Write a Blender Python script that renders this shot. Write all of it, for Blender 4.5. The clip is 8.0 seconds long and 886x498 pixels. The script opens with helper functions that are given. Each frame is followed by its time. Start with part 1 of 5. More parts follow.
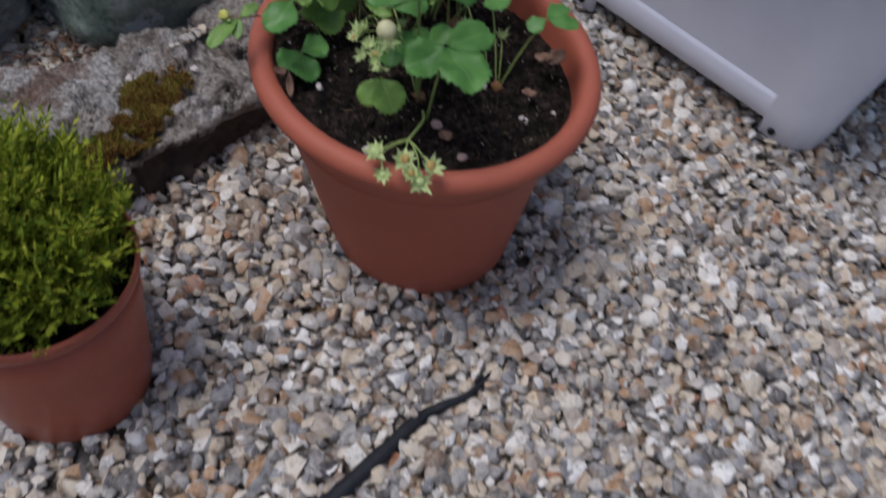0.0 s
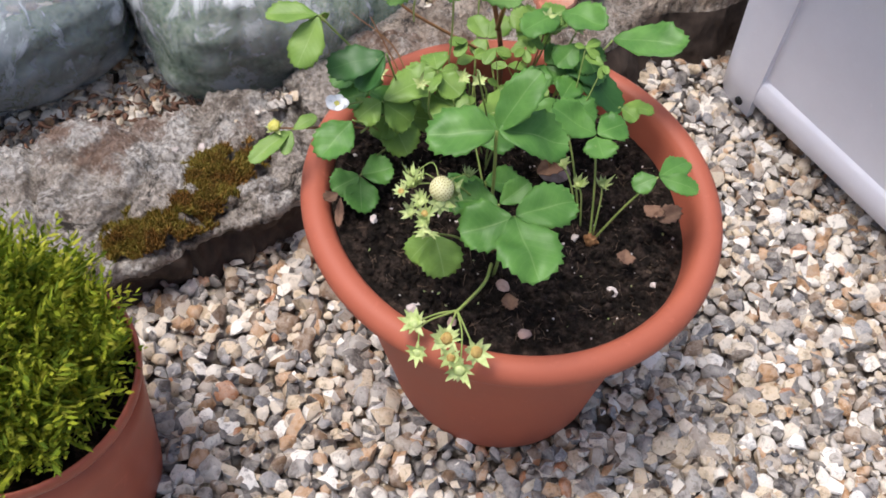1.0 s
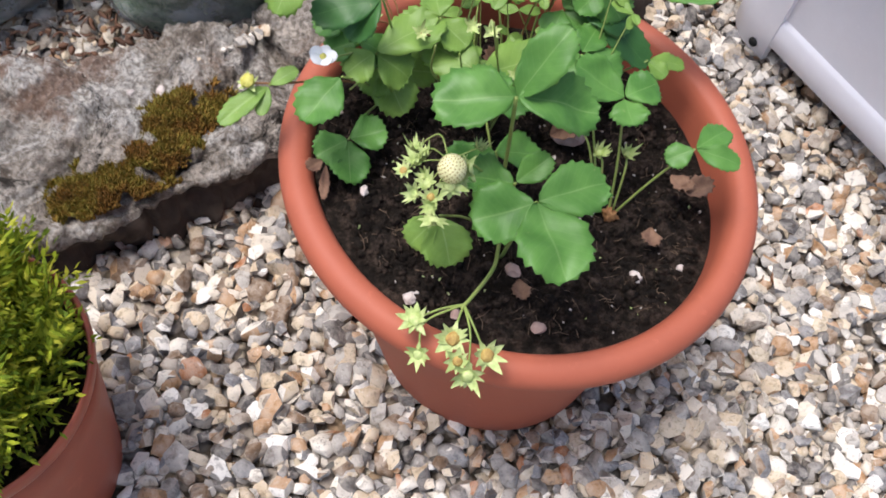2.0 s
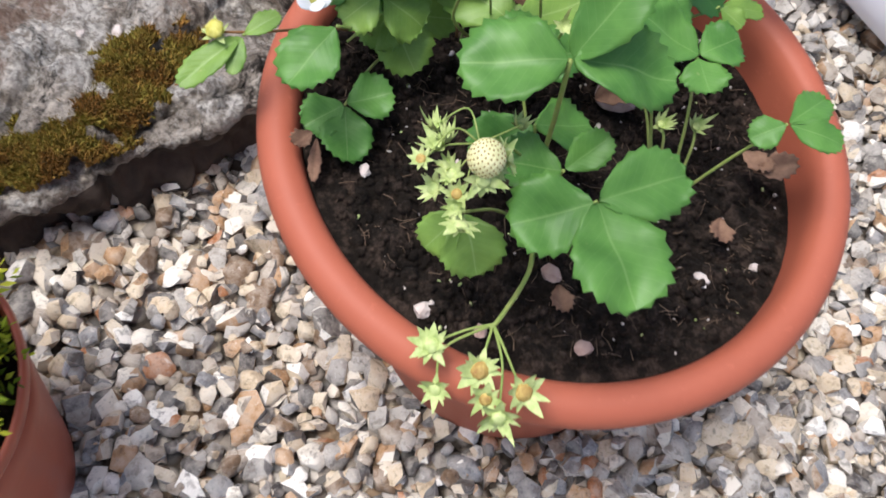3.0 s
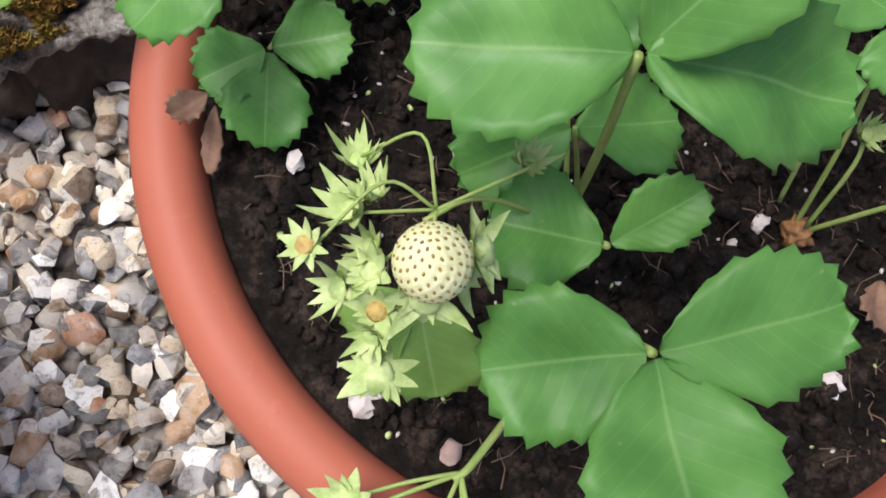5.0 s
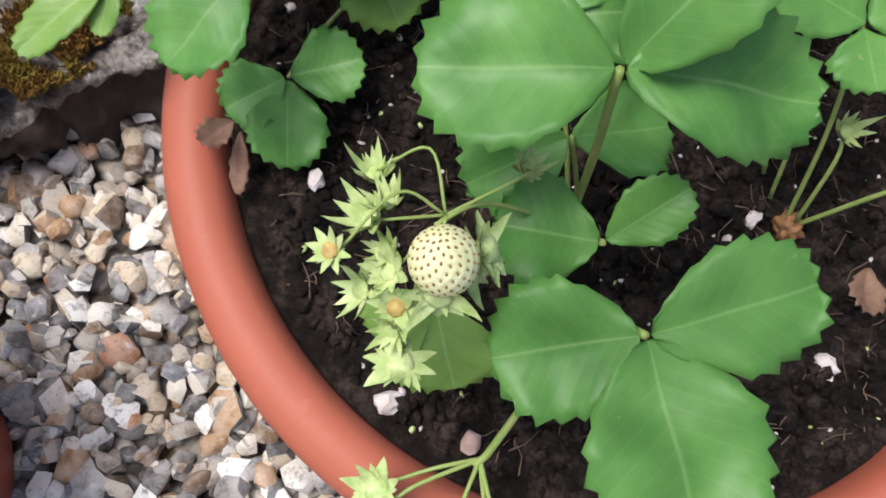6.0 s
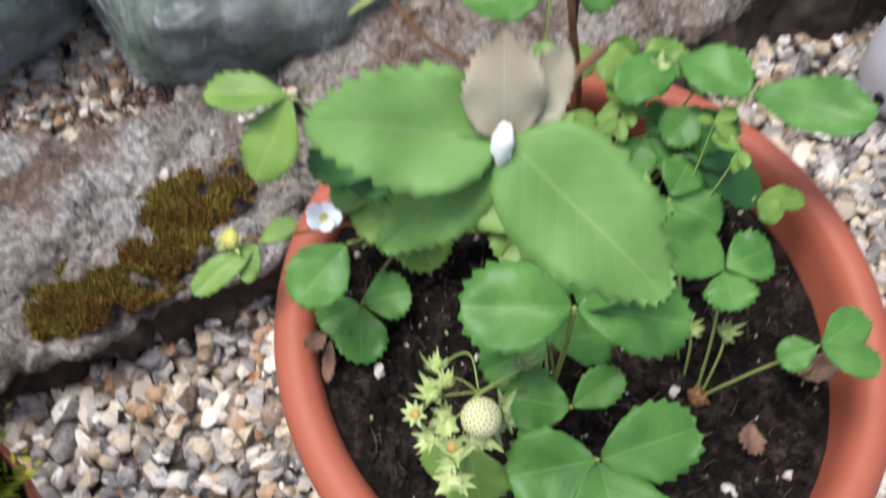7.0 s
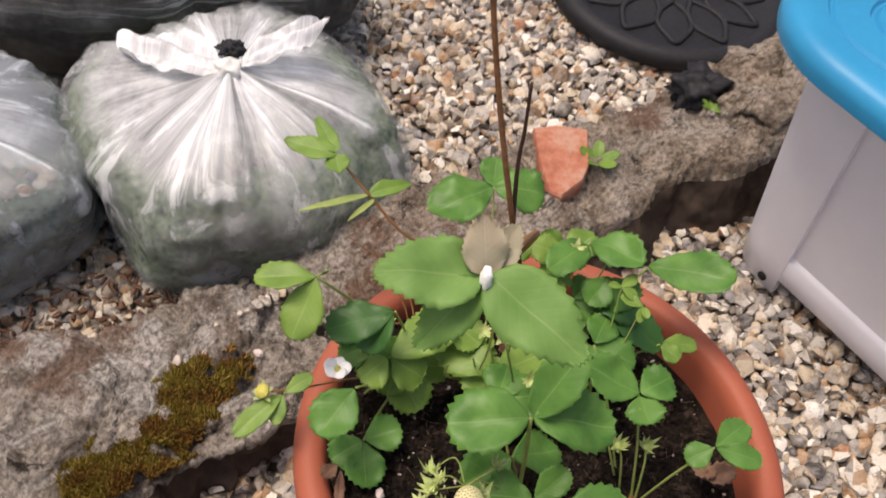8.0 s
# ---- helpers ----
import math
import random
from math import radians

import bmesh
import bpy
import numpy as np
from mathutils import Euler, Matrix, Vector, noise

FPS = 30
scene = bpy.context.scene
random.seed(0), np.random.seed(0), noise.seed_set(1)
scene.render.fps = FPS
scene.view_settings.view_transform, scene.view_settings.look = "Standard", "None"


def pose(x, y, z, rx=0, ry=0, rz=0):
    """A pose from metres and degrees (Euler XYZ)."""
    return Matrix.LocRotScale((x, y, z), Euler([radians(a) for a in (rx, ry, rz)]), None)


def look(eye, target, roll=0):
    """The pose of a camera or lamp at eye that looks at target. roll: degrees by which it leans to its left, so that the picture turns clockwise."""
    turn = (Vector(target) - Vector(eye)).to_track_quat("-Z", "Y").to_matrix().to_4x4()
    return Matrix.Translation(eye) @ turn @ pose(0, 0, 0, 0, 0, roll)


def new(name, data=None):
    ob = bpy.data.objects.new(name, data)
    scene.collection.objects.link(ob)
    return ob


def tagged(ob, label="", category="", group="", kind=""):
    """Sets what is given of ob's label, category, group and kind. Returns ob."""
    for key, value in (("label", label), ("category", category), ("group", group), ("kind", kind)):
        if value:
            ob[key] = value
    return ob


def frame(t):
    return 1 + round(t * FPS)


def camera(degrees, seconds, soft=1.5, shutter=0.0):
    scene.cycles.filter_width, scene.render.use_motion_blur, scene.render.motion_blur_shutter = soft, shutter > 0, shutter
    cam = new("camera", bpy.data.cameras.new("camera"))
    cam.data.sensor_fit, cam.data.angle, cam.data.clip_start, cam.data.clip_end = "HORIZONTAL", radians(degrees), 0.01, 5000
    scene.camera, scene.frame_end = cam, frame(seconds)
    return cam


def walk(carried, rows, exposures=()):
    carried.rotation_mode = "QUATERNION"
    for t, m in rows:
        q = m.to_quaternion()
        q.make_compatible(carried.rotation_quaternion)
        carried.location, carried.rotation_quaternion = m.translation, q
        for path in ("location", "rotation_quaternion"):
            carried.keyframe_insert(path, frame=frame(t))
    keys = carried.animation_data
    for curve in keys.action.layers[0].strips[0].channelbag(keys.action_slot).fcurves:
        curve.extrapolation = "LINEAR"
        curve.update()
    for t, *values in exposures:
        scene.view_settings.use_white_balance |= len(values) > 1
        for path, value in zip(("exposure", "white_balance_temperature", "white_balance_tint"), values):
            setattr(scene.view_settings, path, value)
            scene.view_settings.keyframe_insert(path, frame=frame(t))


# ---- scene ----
cam = camera(52.2, 8.0, 1.7, 0.4)
METRES, EYE, TILT, LEAN, TURN = 1.184, 0.958, -54.08, -8.17, 0.0
EXPOSURES = [(0.0, -0.66, 5700, 13), (0.5, 0.05, 6000, 13), (1.0, 0.35, 6250, 13), (2.5, 0.45, 6150, 11), (4.5, 0.46, 6100, 10), (7.0, 0.38, 6000, 10), (8.0, 0.06, 7300, 17)]
SKY, SUN = 0.14, 2.4
ROWS = [
    (0.0, 0.0, 0.0, 0.0, 0.0, 0.0, -0.0),
    (0.5, 0.0338, 0.082, 0.0884, 4.93, 1.33, -4.71),
    (1.0, 0.0578, 0.1398, 0.1456, 9.76, -1.31, -8.98),
    (2.5, -0.0139, 0.276, 0.1829, 6.45, -8.24, -10.12),
    (3.0, -0.024, 0.3451, 0.1972, 6.79, -10.64, -10.41),
    (3.5, -0.0106, 0.4358, 0.2256, 9.24, -14.39, -12.06),
    (4.0, -0.0159, 0.5101, 0.2373, 12.99, -18.93, -13.42),
    (4.5, -0.0228, 0.5368, 0.2402, 14.46, -21.05, -14.68),
    (5.0, -0.0194, 0.5454, 0.239, 14.19, -23.0, -13.91),
    (6.5, -0.0064, 0.4746, 0.2593, 14.21, -19.78, -10.53),
    (7.0, -0.0097, 0.3725, 0.2901, 12.39, -10.1, -10.69),
    (7.5, -0.0043, 0.2789, 0.2872, 10.08, -1.33, -9.93),
    (8.0, -0.0016, 0.2254, 0.2673, 8.36, 3.78, -8.16),
]
walk(cam, [(t, pose(0, 0, EYE, TILT, LEAN, TURN) @ pose(METRES * x, METRES * y, METRES * z, 90 + pitch, roll, yaw)) for t, x, y, z, yaw, pitch, roll in ROWS], EXPOSURES)

# ---- light ----
world = bpy.data.worlds.new("overcast_sky")
scene.world = world
world.use_nodes = True
wn, wl = world.node_tree.nodes, world.node_tree.links
sky = wn.new("ShaderNodeTexSky")
sky.sky_type = "NISHITA"
sky.sun_disc = False
sky.sun_elevation = radians(71)
sky.sun_rotation = radians(-98)
sky.air_density, sky.dust_density, sky.ozone_density = 1.0, 4.0, 0.6
wn["Background"].inputs["Strength"].default_value = SKY
wl.new(sky.outputs["Color"], wn["Background"].inputs["Color"])
sun_data = bpy.data.lights.new("sun", "SUN")
sun_data.energy, sun_data.angle, sun_data.color = SUN, radians(24), (1.0, 0.96, 0.91)
sun = new("sun", sun_data)
sun.matrix_world = look((-1.95, -0.05, 5.6), (0, 0, 0))


# ---- materials ----
class Nodes:
    """A small builder for node materials."""

    def __init__(self, name, rough=0.6, metal=0.0, spec=0.5):
        self.m = bpy.data.materials.new(name)
        self.m.use_nodes = True
        self.t = self.m.node_tree
        self.b = self.t.nodes["Principled BSDF"]
        self.b.inputs["Roughness"].default_value = rough
        self.b.inputs["Metallic"].default_value = metal
        self.b.inputs["Specular IOR Level"].default_value = spec
        self.co = self.t.nodes.new("ShaderNodeTexCoord")

    def n(self, kind, **sockets):
        node = self.t.nodes.new("ShaderNode" + kind)
        for key, value in sockets.items():
            self.put(node, key, value)
        return node

    def put(self, node, key, value):
        s = node.inputs[int(key[1:])] if key[0] == "i" and key[1:].isdigit() else node.inputs[key.replace("_", " ")]
        if isinstance(value, bpy.types.NodeSocket):
            self.t.links.new(value, s)
        else:
            s.default_value = value

    def noise(self, scale, detail=4.0, rough=0.6, vec=None, dist=0.0):
        node = self.n("TexNoise", Scale=scale, Detail=detail, Roughness=rough, Distortion=dist)
        self.put(node, "Vector", vec or self.co.outputs["Object"])
        return node.outputs["Fac"]

    def voronoi(self, scale, feature="F1", vec=None, out="Distance"):
        node = self.n("TexVoronoi", Scale=scale)
        node.feature = feature
        self.put(node, "Vector", vec or self.co.outputs["Object"])
        return node.outputs[out]

    def ramp(self, fac, stops, mode="LINEAR"):
        node = self.n("ValToRGB", Fac=fac)
        node.color_ramp.interpolation = mode
        e = node.color_ramp.elements
        while len(e) < len(stops):
            e.new(0.5)
        for k, (p, c) in enumerate(stops):
            e[k].position, e[k].color = p, (*c, 1) if len(c) == 3 else c
        return node.outputs["Color"]

    def mix(self, fac, a, b, blend="MIX"):
        node = self.t.nodes.new("ShaderNodeMix")
        node.data_type, node.blend_type = "RGBA", blend
        for s, v in ((node.inputs[0], fac), (node.inputs[6], a), (node.inputs[7], b)):
            if isinstance(v, bpy.types.NodeSocket):
                self.t.links.new(v, s)
            else:
                s.default_value = (*v, 1) if isinstance(v, tuple) and len(v) == 3 else v
        return node.outputs[2]

    def math(self, op, a, b=0.0):
        node = self.n("Math", i0=a, i1=b)
        node.operation = op
        return node.outputs[0]

    def colour(self, c):
        self.put(self.b, "Base Color", (*c, 1) if isinstance(c, tuple) else c)

    def rough(self, r):
        self.put(self.b, "Roughness", r)

    def bump(self, height, strength=0.5, distance=0.002):
        node = self.n("Bump", Height=height, Strength=strength, Distance=distance)
        self.t.links.new(node.outputs["Normal"], self.b.inputs["Normal"])
        return node.outputs["Normal"]

    def island(self):
        return self.n("NewGeometry").outputs["Random Per Island"]


def plastic(name, base, dark, rough, grain=90.0):
    k = Nodes(name, rough, spec=0.34)
    f = k.noise(7, 5, 0.65)
    g = k.noise(grain, 3, 0.7)
    c = k.mix(k.ramp(f, [(0.35, (0, 0, 0)), (0.7, (1, 1, 1))]), dark, base)
    c = k.mix(k.ramp(g, [(0.62, (0, 0, 0)), (0.78, (0.25, 0.25, 0.25))]), c, tuple(min(1, v * 1.5 + 0.03) for v in base))
    k.colour(c)
    k.rough(k.math("ADD", k.math("MULTIPLY", f, 0.25), rough - 0.12))
    k.bump(g, 0.12, 0.001)
    return k.m


def leaf_material(name, base, light, vein, rough=0.42):
    k = Nodes(name, rough + 0.02, spec=0.36)
    uv = k.n("UVMap").outputs["UV"]
    sep = k.n("SeparateXYZ", Vector=uv)
    side = k.math("ABSOLUTE", k.math("SUBTRACT", sep.outputs["X"], 0.5))
    wob = k.noise(60, 2, 0.5)
    phase = k.math("SUBTRACT", k.math("MULTIPLY", sep.outputs["Y"], 9.0), k.math("MULTIPLY", side, 5.0))
    tri = k.math("PINGPONG", k.math("ADD", phase, k.math("MULTIPLY", wob, 0.3)), 0.5)
    veins = k.ramp(tri, [(0.0, (1, 1, 1)), (0.07, (0, 0, 0))])
    mid = k.ramp(side, [(0.0, (1, 1, 1)), (0.022, (0, 0, 0))])
    blotch = k.noise(45, 4, 0.6)
    c = k.mix(k.ramp(blotch, [(0.35, (0, 0, 0)), (0.68, (1, 1, 1))]), base, light)
    rnd = k.n("ObjectInfo").outputs["Random"]
    c = k.mix(k.math("MULTIPLY", rnd, 0.45), c, light)
    c = k.mix(k.math("MULTIPLY", veins, 0.13), c, vein)
    c = k.mix(k.math("MULTIPLY", mid, 0.45), c, vein)
    spots = k.noise(160, 2, 0.5)
    c = k.mix(k.ramp(spots, [(0.74, (0, 0, 0)), (0.78, (0.6, 0.6, 0.6))]), c, (0.34, 0.36, 0.14))
    k.colour(c)
    k.bump(k.math("ADD", k.math("MULTIPLY", tri, 0.9), k.math("MULTIPLY", k.noise(220, 2, 0.6), 0.35)), 0.12, 0.0012)
    tr = k.n("BsdfTranslucent", Color=k.mix(0.5, c, (0.35, 0.5, 0.04)))
    mx = k.n("MixShader", Fac=0.22, i1=k.b.outputs[0], i2=tr.outputs[0])
    k.t.links.new(mx.outputs[0], k.t.nodes["Material Output"].inputs["Surface"])
    return k.m


def plain(name, a, b, rough, scale=60.0, bump=0.3, dist=0.002, spec=0.4):
    k = Nodes(name, rough, spec=spec)
    f = k.noise(scale, 5, 0.65)
    k.colour(k.mix(k.ramp(f, [(0.3, (0, 0, 0)), (0.7, (1, 1, 1))]), a, b))
    k.bump(f, bump, dist)
    return k.m


M_terra = plastic("terracotta_plastic", (0.41, 0.112, 0.062), (0.35, 0.092, 0.050), 0.56)
M_terra_small = plastic("worn_terracotta_plastic", (0.42, 0.110, 0.060), (0.31, 0.076, 0.043), 0.40, 34)
M_box = plastic("pale_grey_plastic", (0.84, 0.83, 0.87), (0.78, 0.77, 0.81), 0.42, 140)
M_lid = plastic("blue_plastic", (0.018, 0.30, 0.56), (0.014, 0.25, 0.48), 0.38, 140)
M_black = plain("black_moulded_plastic", (0.010, 0.010, 0.012), (0.022, 0.023, 0.027), 0.62, 120, 0.15, 0.001, 0.3)
M_hole = plain("dark_hole", (0.01, 0.01, 0.01), (0.015, 0.015, 0.015), 0.9)
M_leaf = leaf_material("strawberry_leaf", (0.062, 0.182, 0.030), (0.135, 0.305, 0.060), (0.30, 0.45, 0.15))
M_leaf_young = leaf_material("young_strawberry_leaf", (0.125, 0.245, 0.038), (0.23, 0.37, 0.070), (0.40, 0.52, 0.2))
M_leaf_dark = leaf_material("dark_strawberry_leaf", (0.034, 0.115, 0.026), (0.060, 0.17, 0.040), (0.12, 0.25, 0.07))
M_leaf_apple = leaf_material("sapling_leaf", (0.115, 0.255, 0.050), (0.20, 0.37, 0.095), (0.36, 0.48, 0.20), 0.55)
M_leaf_bronze = leaf_material("bronze_young_leaf", (0.42, 0.34, 0.24), (0.50, 0.46, 0.32), (0.6, 0.56, 0.42), 0.6)
M_dead = plain("dead_leaf", (0.09, 0.042, 0.025), (0.25, 0.145, 0.09), 0.75, 90)
M_litter = plain("leaf_litter", (0.045, 0.024, 0.016), (0.22, 0.11, 0.065), 0.8, 25)
M_stalk = plain("green_stalk", (0.20, 0.30, 0.06), (0.32, 0.36, 0.11), 0.5, 120)
M_stalk_red = plain("reddish_stalk", (0.22, 0.09, 0.035), (0.30, 0.16, 0.06), 0.55, 120)
M_bark = plain("brown_bark", (0.15, 0.06, 0.028), (0.28, 0.13, 0.055), 0.65, 150)
M_twig = plain("dark_twig", (0.035, 0.016, 0.012), (0.07, 0.03, 0.02), 0.7, 150)
M_sepal = plain("pale_green_sepal", (0.27, 0.38, 0.09), (0.60, 0.65, 0.30), 0.6, 150)
M_core = plain("amber_fruit_core", (0.30, 0.15, 0.04), (0.55, 0.42, 0.13), 0.7, 260, 0.6)
M_berry = plain("unripe_berry", (0.66, 0.64, 0.30), (0.76, 0.72, 0.42), 0.4, 130, 0.2)
M_seed = plain("brown_seed", (0.22, 0.13, 0.03), (0.34, 0.22, 0.06), 0.6, 200)
M_fibre = plain("peat_fibre", (0.09, 0.055, 0.035), (0.24, 0.16, 0.10), 0.8, 60)
M_petal = plain("white_petal", (0.78, 0.78, 0.74), (0.85, 0.85, 0.82), 0.6, 90)
M_yellow = plain("yellow_flower_centre", (0.46, 0.42, 0.06), (0.62, 0.58, 0.16), 0.7, 300, 0.6)
M_perlite = plain("pale_stone_bits", (0.45, 0.36, 0.32), (0.68, 0.62, 0.57), 0.8, 120)
M_pink = plain("pinkish_stone", (0.26, 0.16, 0.13), (0.46, 0.33, 0.28), 0.8, 80)


def soil_material():
    k = Nodes("dark_compost", 0.95, spec=0.15)
    a = k.noise(70, 8, 0.75)
    b = k.noise(240, 4, 0.7)
    c = k.ramp(a, [(0.3, (0.005, 0.004, 0.003)), (0.5, (0.022, 0.016, 0.012)), (0.66, (0.105, 0.072, 0.054))])
    c = k.mix(k.ramp(b, [(0.66, (0, 0, 0)), (0.74, (0.45, 0.45, 0.45))]), c, (0.075, 0.05, 0.035))
    k.colour(c)
    k.bump(k.math("ADD", a, k.math("MULTIPLY", b, 0.6)), 1.0, 0.009)
    return k.m


def gravel_material():
    k = Nodes("flint_gravel", 0.62, spec=0.35)
    r = k.island()
    c = k.ramp(r, [(0.0, (0.36, 0.31, 0.26)), (0.08, (0.10, 0.095, 0.095)), (0.16, (0.56, 0.46, 0.33)), (0.25, (0.27, 0.26, 0.255)),
                   (0.33, (0.66, 0.60, 0.51)), (0.41, (0.19, 0.120, 0.070)), (0.48, (0.42, 0.40, 0.375)), (0.57, (0.74, 0.71, 0.65)),
                   (0.66, (0.41, 0.245, 0.125)), (0.73, (0.21, 0.215, 0.235)), (0.81, (0.58, 0.50, 0.38)), (0.88, (0.050, 0.048, 0.055)),
                   (0.92, (0.84, 0.83, 0.80)), (0.985, (0.36, 0.15, 0.06))], "CONSTANT")
    a = k.noise(75, 6, 0.7)
    b = k.noise(300, 3, 0.65)
    m = k.noise(130, 5, 0.72, dist=0.6)
    c = k.mix(k.ramp(a, [(0.42, (0, 0, 0)), (0.60, (0.55, 0.55, 0.55))]), c, k.mix(0.6, c, (0.70, 0.66, 0.60)))
    c = k.mix(k.ramp(a, [(0.36, (0.8, 0.8, 0.8)), (0.45, (0, 0, 0))]), c, k.mix(0.65, c, (0.11, 0.08, 0.055)))
    c = k.mix(k.ramp(m, [(0.36, (0.75, 0.75, 0.75)), (0.44, (0, 0, 0))]), c, k.mix(0.7, c, (0.055, 0.05, 0.05)))
    c = k.mix(k.ramp(m, [(0.60, (0, 0, 0)), (0.68, (0.6, 0.6, 0.6))]), c, (0.72, 0.69, 0.64))
    c = k.mix(k.ramp(b, [(0.58, (0, 0, 0)), (0.74, (0.4, 0.4, 0.4))]), c, (0.12, 0.10, 0.085))
    c = k.mix(1.0, c, (0.965, 0.93, 0.88), "MULTIPLY")
    k.colour(c)
    k.bump(k.math("ADD", a, k.math("MULTIPLY", b, 0.3)), 0.4, 0.002)
    return k.m


def earth_material():
    k = Nodes("packed_gravel_bed", 0.9, spec=0.2)
    cell = k.n("TexVoronoi", Scale=62.0)
    k.put(cell, "Vector", k.co.outputs["Object"])
    pick = k.n("SeparateXYZ", Vector=cell.outputs["Color"]).outputs["X"]
    n = k.noise(120, 5, 0.7)
    c = k.ramp(pick, [(0.0, (0.36, 0.31, 0.26)), (0.2, (0.14, 0.13, 0.12)), (0.35, (0.56, 0.48, 0.36)), (0.5, (0.30, 0.28, 0.26)), (0.65, (0.68, 0.62, 0.54)), (0.8, (0.27, 0.19, 0.12)), (0.9, (0.45, 0.41, 0.37))], "CONSTANT")
    c = k.mix(k.ramp(cell.outputs["Distance"], [(0.48, (0, 0, 0)), (0.72, (1, 1, 1))]), c, k.ramp(n, [(0.3, (0.03, 0.023, 0.018)), (0.7, (0.10, 0.08, 0.06))]))
    k.colour(c)
    k.bump(k.math("ADD", k.math("SUBTRACT", 1.0, cell.outputs["Distance"]), k.math("MULTIPLY", n, 0.3)), 1.0, 0.012)
    return k.m


def rock_material(name, tan):
    k = Nodes(name, 0.92, spec=0.15)
    a = k.noise(5.5, 9, 0.70, dist=0.9)
    b = k.noise(26, 9, 0.78)
    e = k.noise(150, 5, 0.75)
    d = k.voronoi(120)
    lo, hi = ((0.26, 0.20, 0.15), (0.68, 0.57, 0.46)) if tan else ((0.21, 0.17, 0.135), (0.70, 0.62, 0.53))
    c = k.mix(k.ramp(b, [(0.40, (0, 0, 0)), (0.60, (1, 1, 1))]), lo, hi)
    c = k.mix(k.ramp(e, [(0.42, (0.75, 0.75, 0.75)), (0.52, (0, 0, 0))]), c, k.mix(0.65, c, (0.05, 0.04, 0.032)))
    pale = k.mix(k.ramp(e, [(0.44, (0, 0, 0)), (0.56, (1, 1, 1))]), (0.40, 0.355, 0.305), (0.82, 0.78, 0.72))
    c = k.mix(k.ramp(a, [(0.46, (0, 0, 0)), (0.52, (0.4, 0.4, 0.4) if tan else (0.92, 0.92, 0.92))]), c, pale)
    c = k.mix(k.ramp(k.noise(6, 6, 0.7), [(0.55, (0, 0, 0)), (0.62, (0.8, 0.8, 0.8))]), c, k.mix(e, (0.08, 0.04, 0.025), (0.40, 0.24, 0.16)))
    c = k.mix(k.ramp(k.noise(11, 9, 0.75, dist=1.4), [(0.37, (0.95, 0.95, 0.95)), (0.43, (0, 0, 0))]), c, (0.045, 0.038, 0.032))
    c = k.mix(k.ramp(d, [(0.10, (0.8, 0.8, 0.8)), (0.2, (0, 0, 0))]), c, (0.66, 0.60, 0.53))
    k.colour(c)
    k.bump(k.math("ADD", k.math("ADD", b, k.math("MULTIPLY", e, 0.5)), k.math("MULTIPLY", d, 0.5)), 1.0, 0.018)
    return k.m


def brick_material():
    k = Nodes("orange_fired_clay", 0.85, spec=0.2)
    a = k.noise(28, 6, 0.7)
    b = k.noise(160, 4, 0.7)
    c = k.ramp(a, [(0.36, (0.33, 0.12, 0.075)), (0.5, (0.45, 0.175, 0.11)), (0.62, (0.48, 0.28, 0.20))])
    c = k.mix(k.ramp(b, [(0.6, (0, 0, 0)), (0.75, (0.4, 0.4, 0.4))]), c, (0.25, 0.08, 0.045))
    k.colour(c)
    k.bump(k.math("ADD", a, k.math("MULTIPLY", b, 0.5)), 0.6, 0.002)
    return k.m


def moss_material():
    k = Nodes("moss", 0.95, spec=0.1)
    c = k.ramp(k.island(), [(0.0, (0.07, 0.055, 0.010)), (0.4, (0.17, 0.135, 0.022)), (0.65, (0.26, 0.16, 0.035)), (1.0, (0.25, 0.24, 0.05))])
    c = k.mix(k.ramp(k.noise(22, 5, 0.65), [(0.44, (0, 0, 0)), (0.58, (0.85, 0.85, 0.85))]), c, k.mix(k.island(), (0.045, 0.026, 0.010), (0.26, 0.12, 0.03)))
    k.colour(c)
    return k.m


def conifer_material():
    k = Nodes("conifer_foliage", 0.7, spec=0.25)
    c = k.ramp(k.island(), [(0.0, (0.14, 0.21, 0.018)), (0.35, (0.29, 0.37, 0.022)), (0.7, (0.50, 0.54, 0.040)), (1.0, (0.66, 0.64, 0.08))])
    c = k.mix(k.ramp(k.noise(22, 3, 0.6), [(0.4, (0, 0, 0)), (0.65, (0.3, 0.3, 0.3))]), c, (0.06, 0.13, 0.012))
    k.colour(c)
    tr = k.n("BsdfTranslucent", Color=c)
    mx = k.n("MixShader", Fac=0.4, i1=k.b.outputs[0], i2=tr.outputs[0])
    k.t.links.new(mx.outputs[0], k.t.nodes["Material Output"].inputs["Surface"])
    return k.m


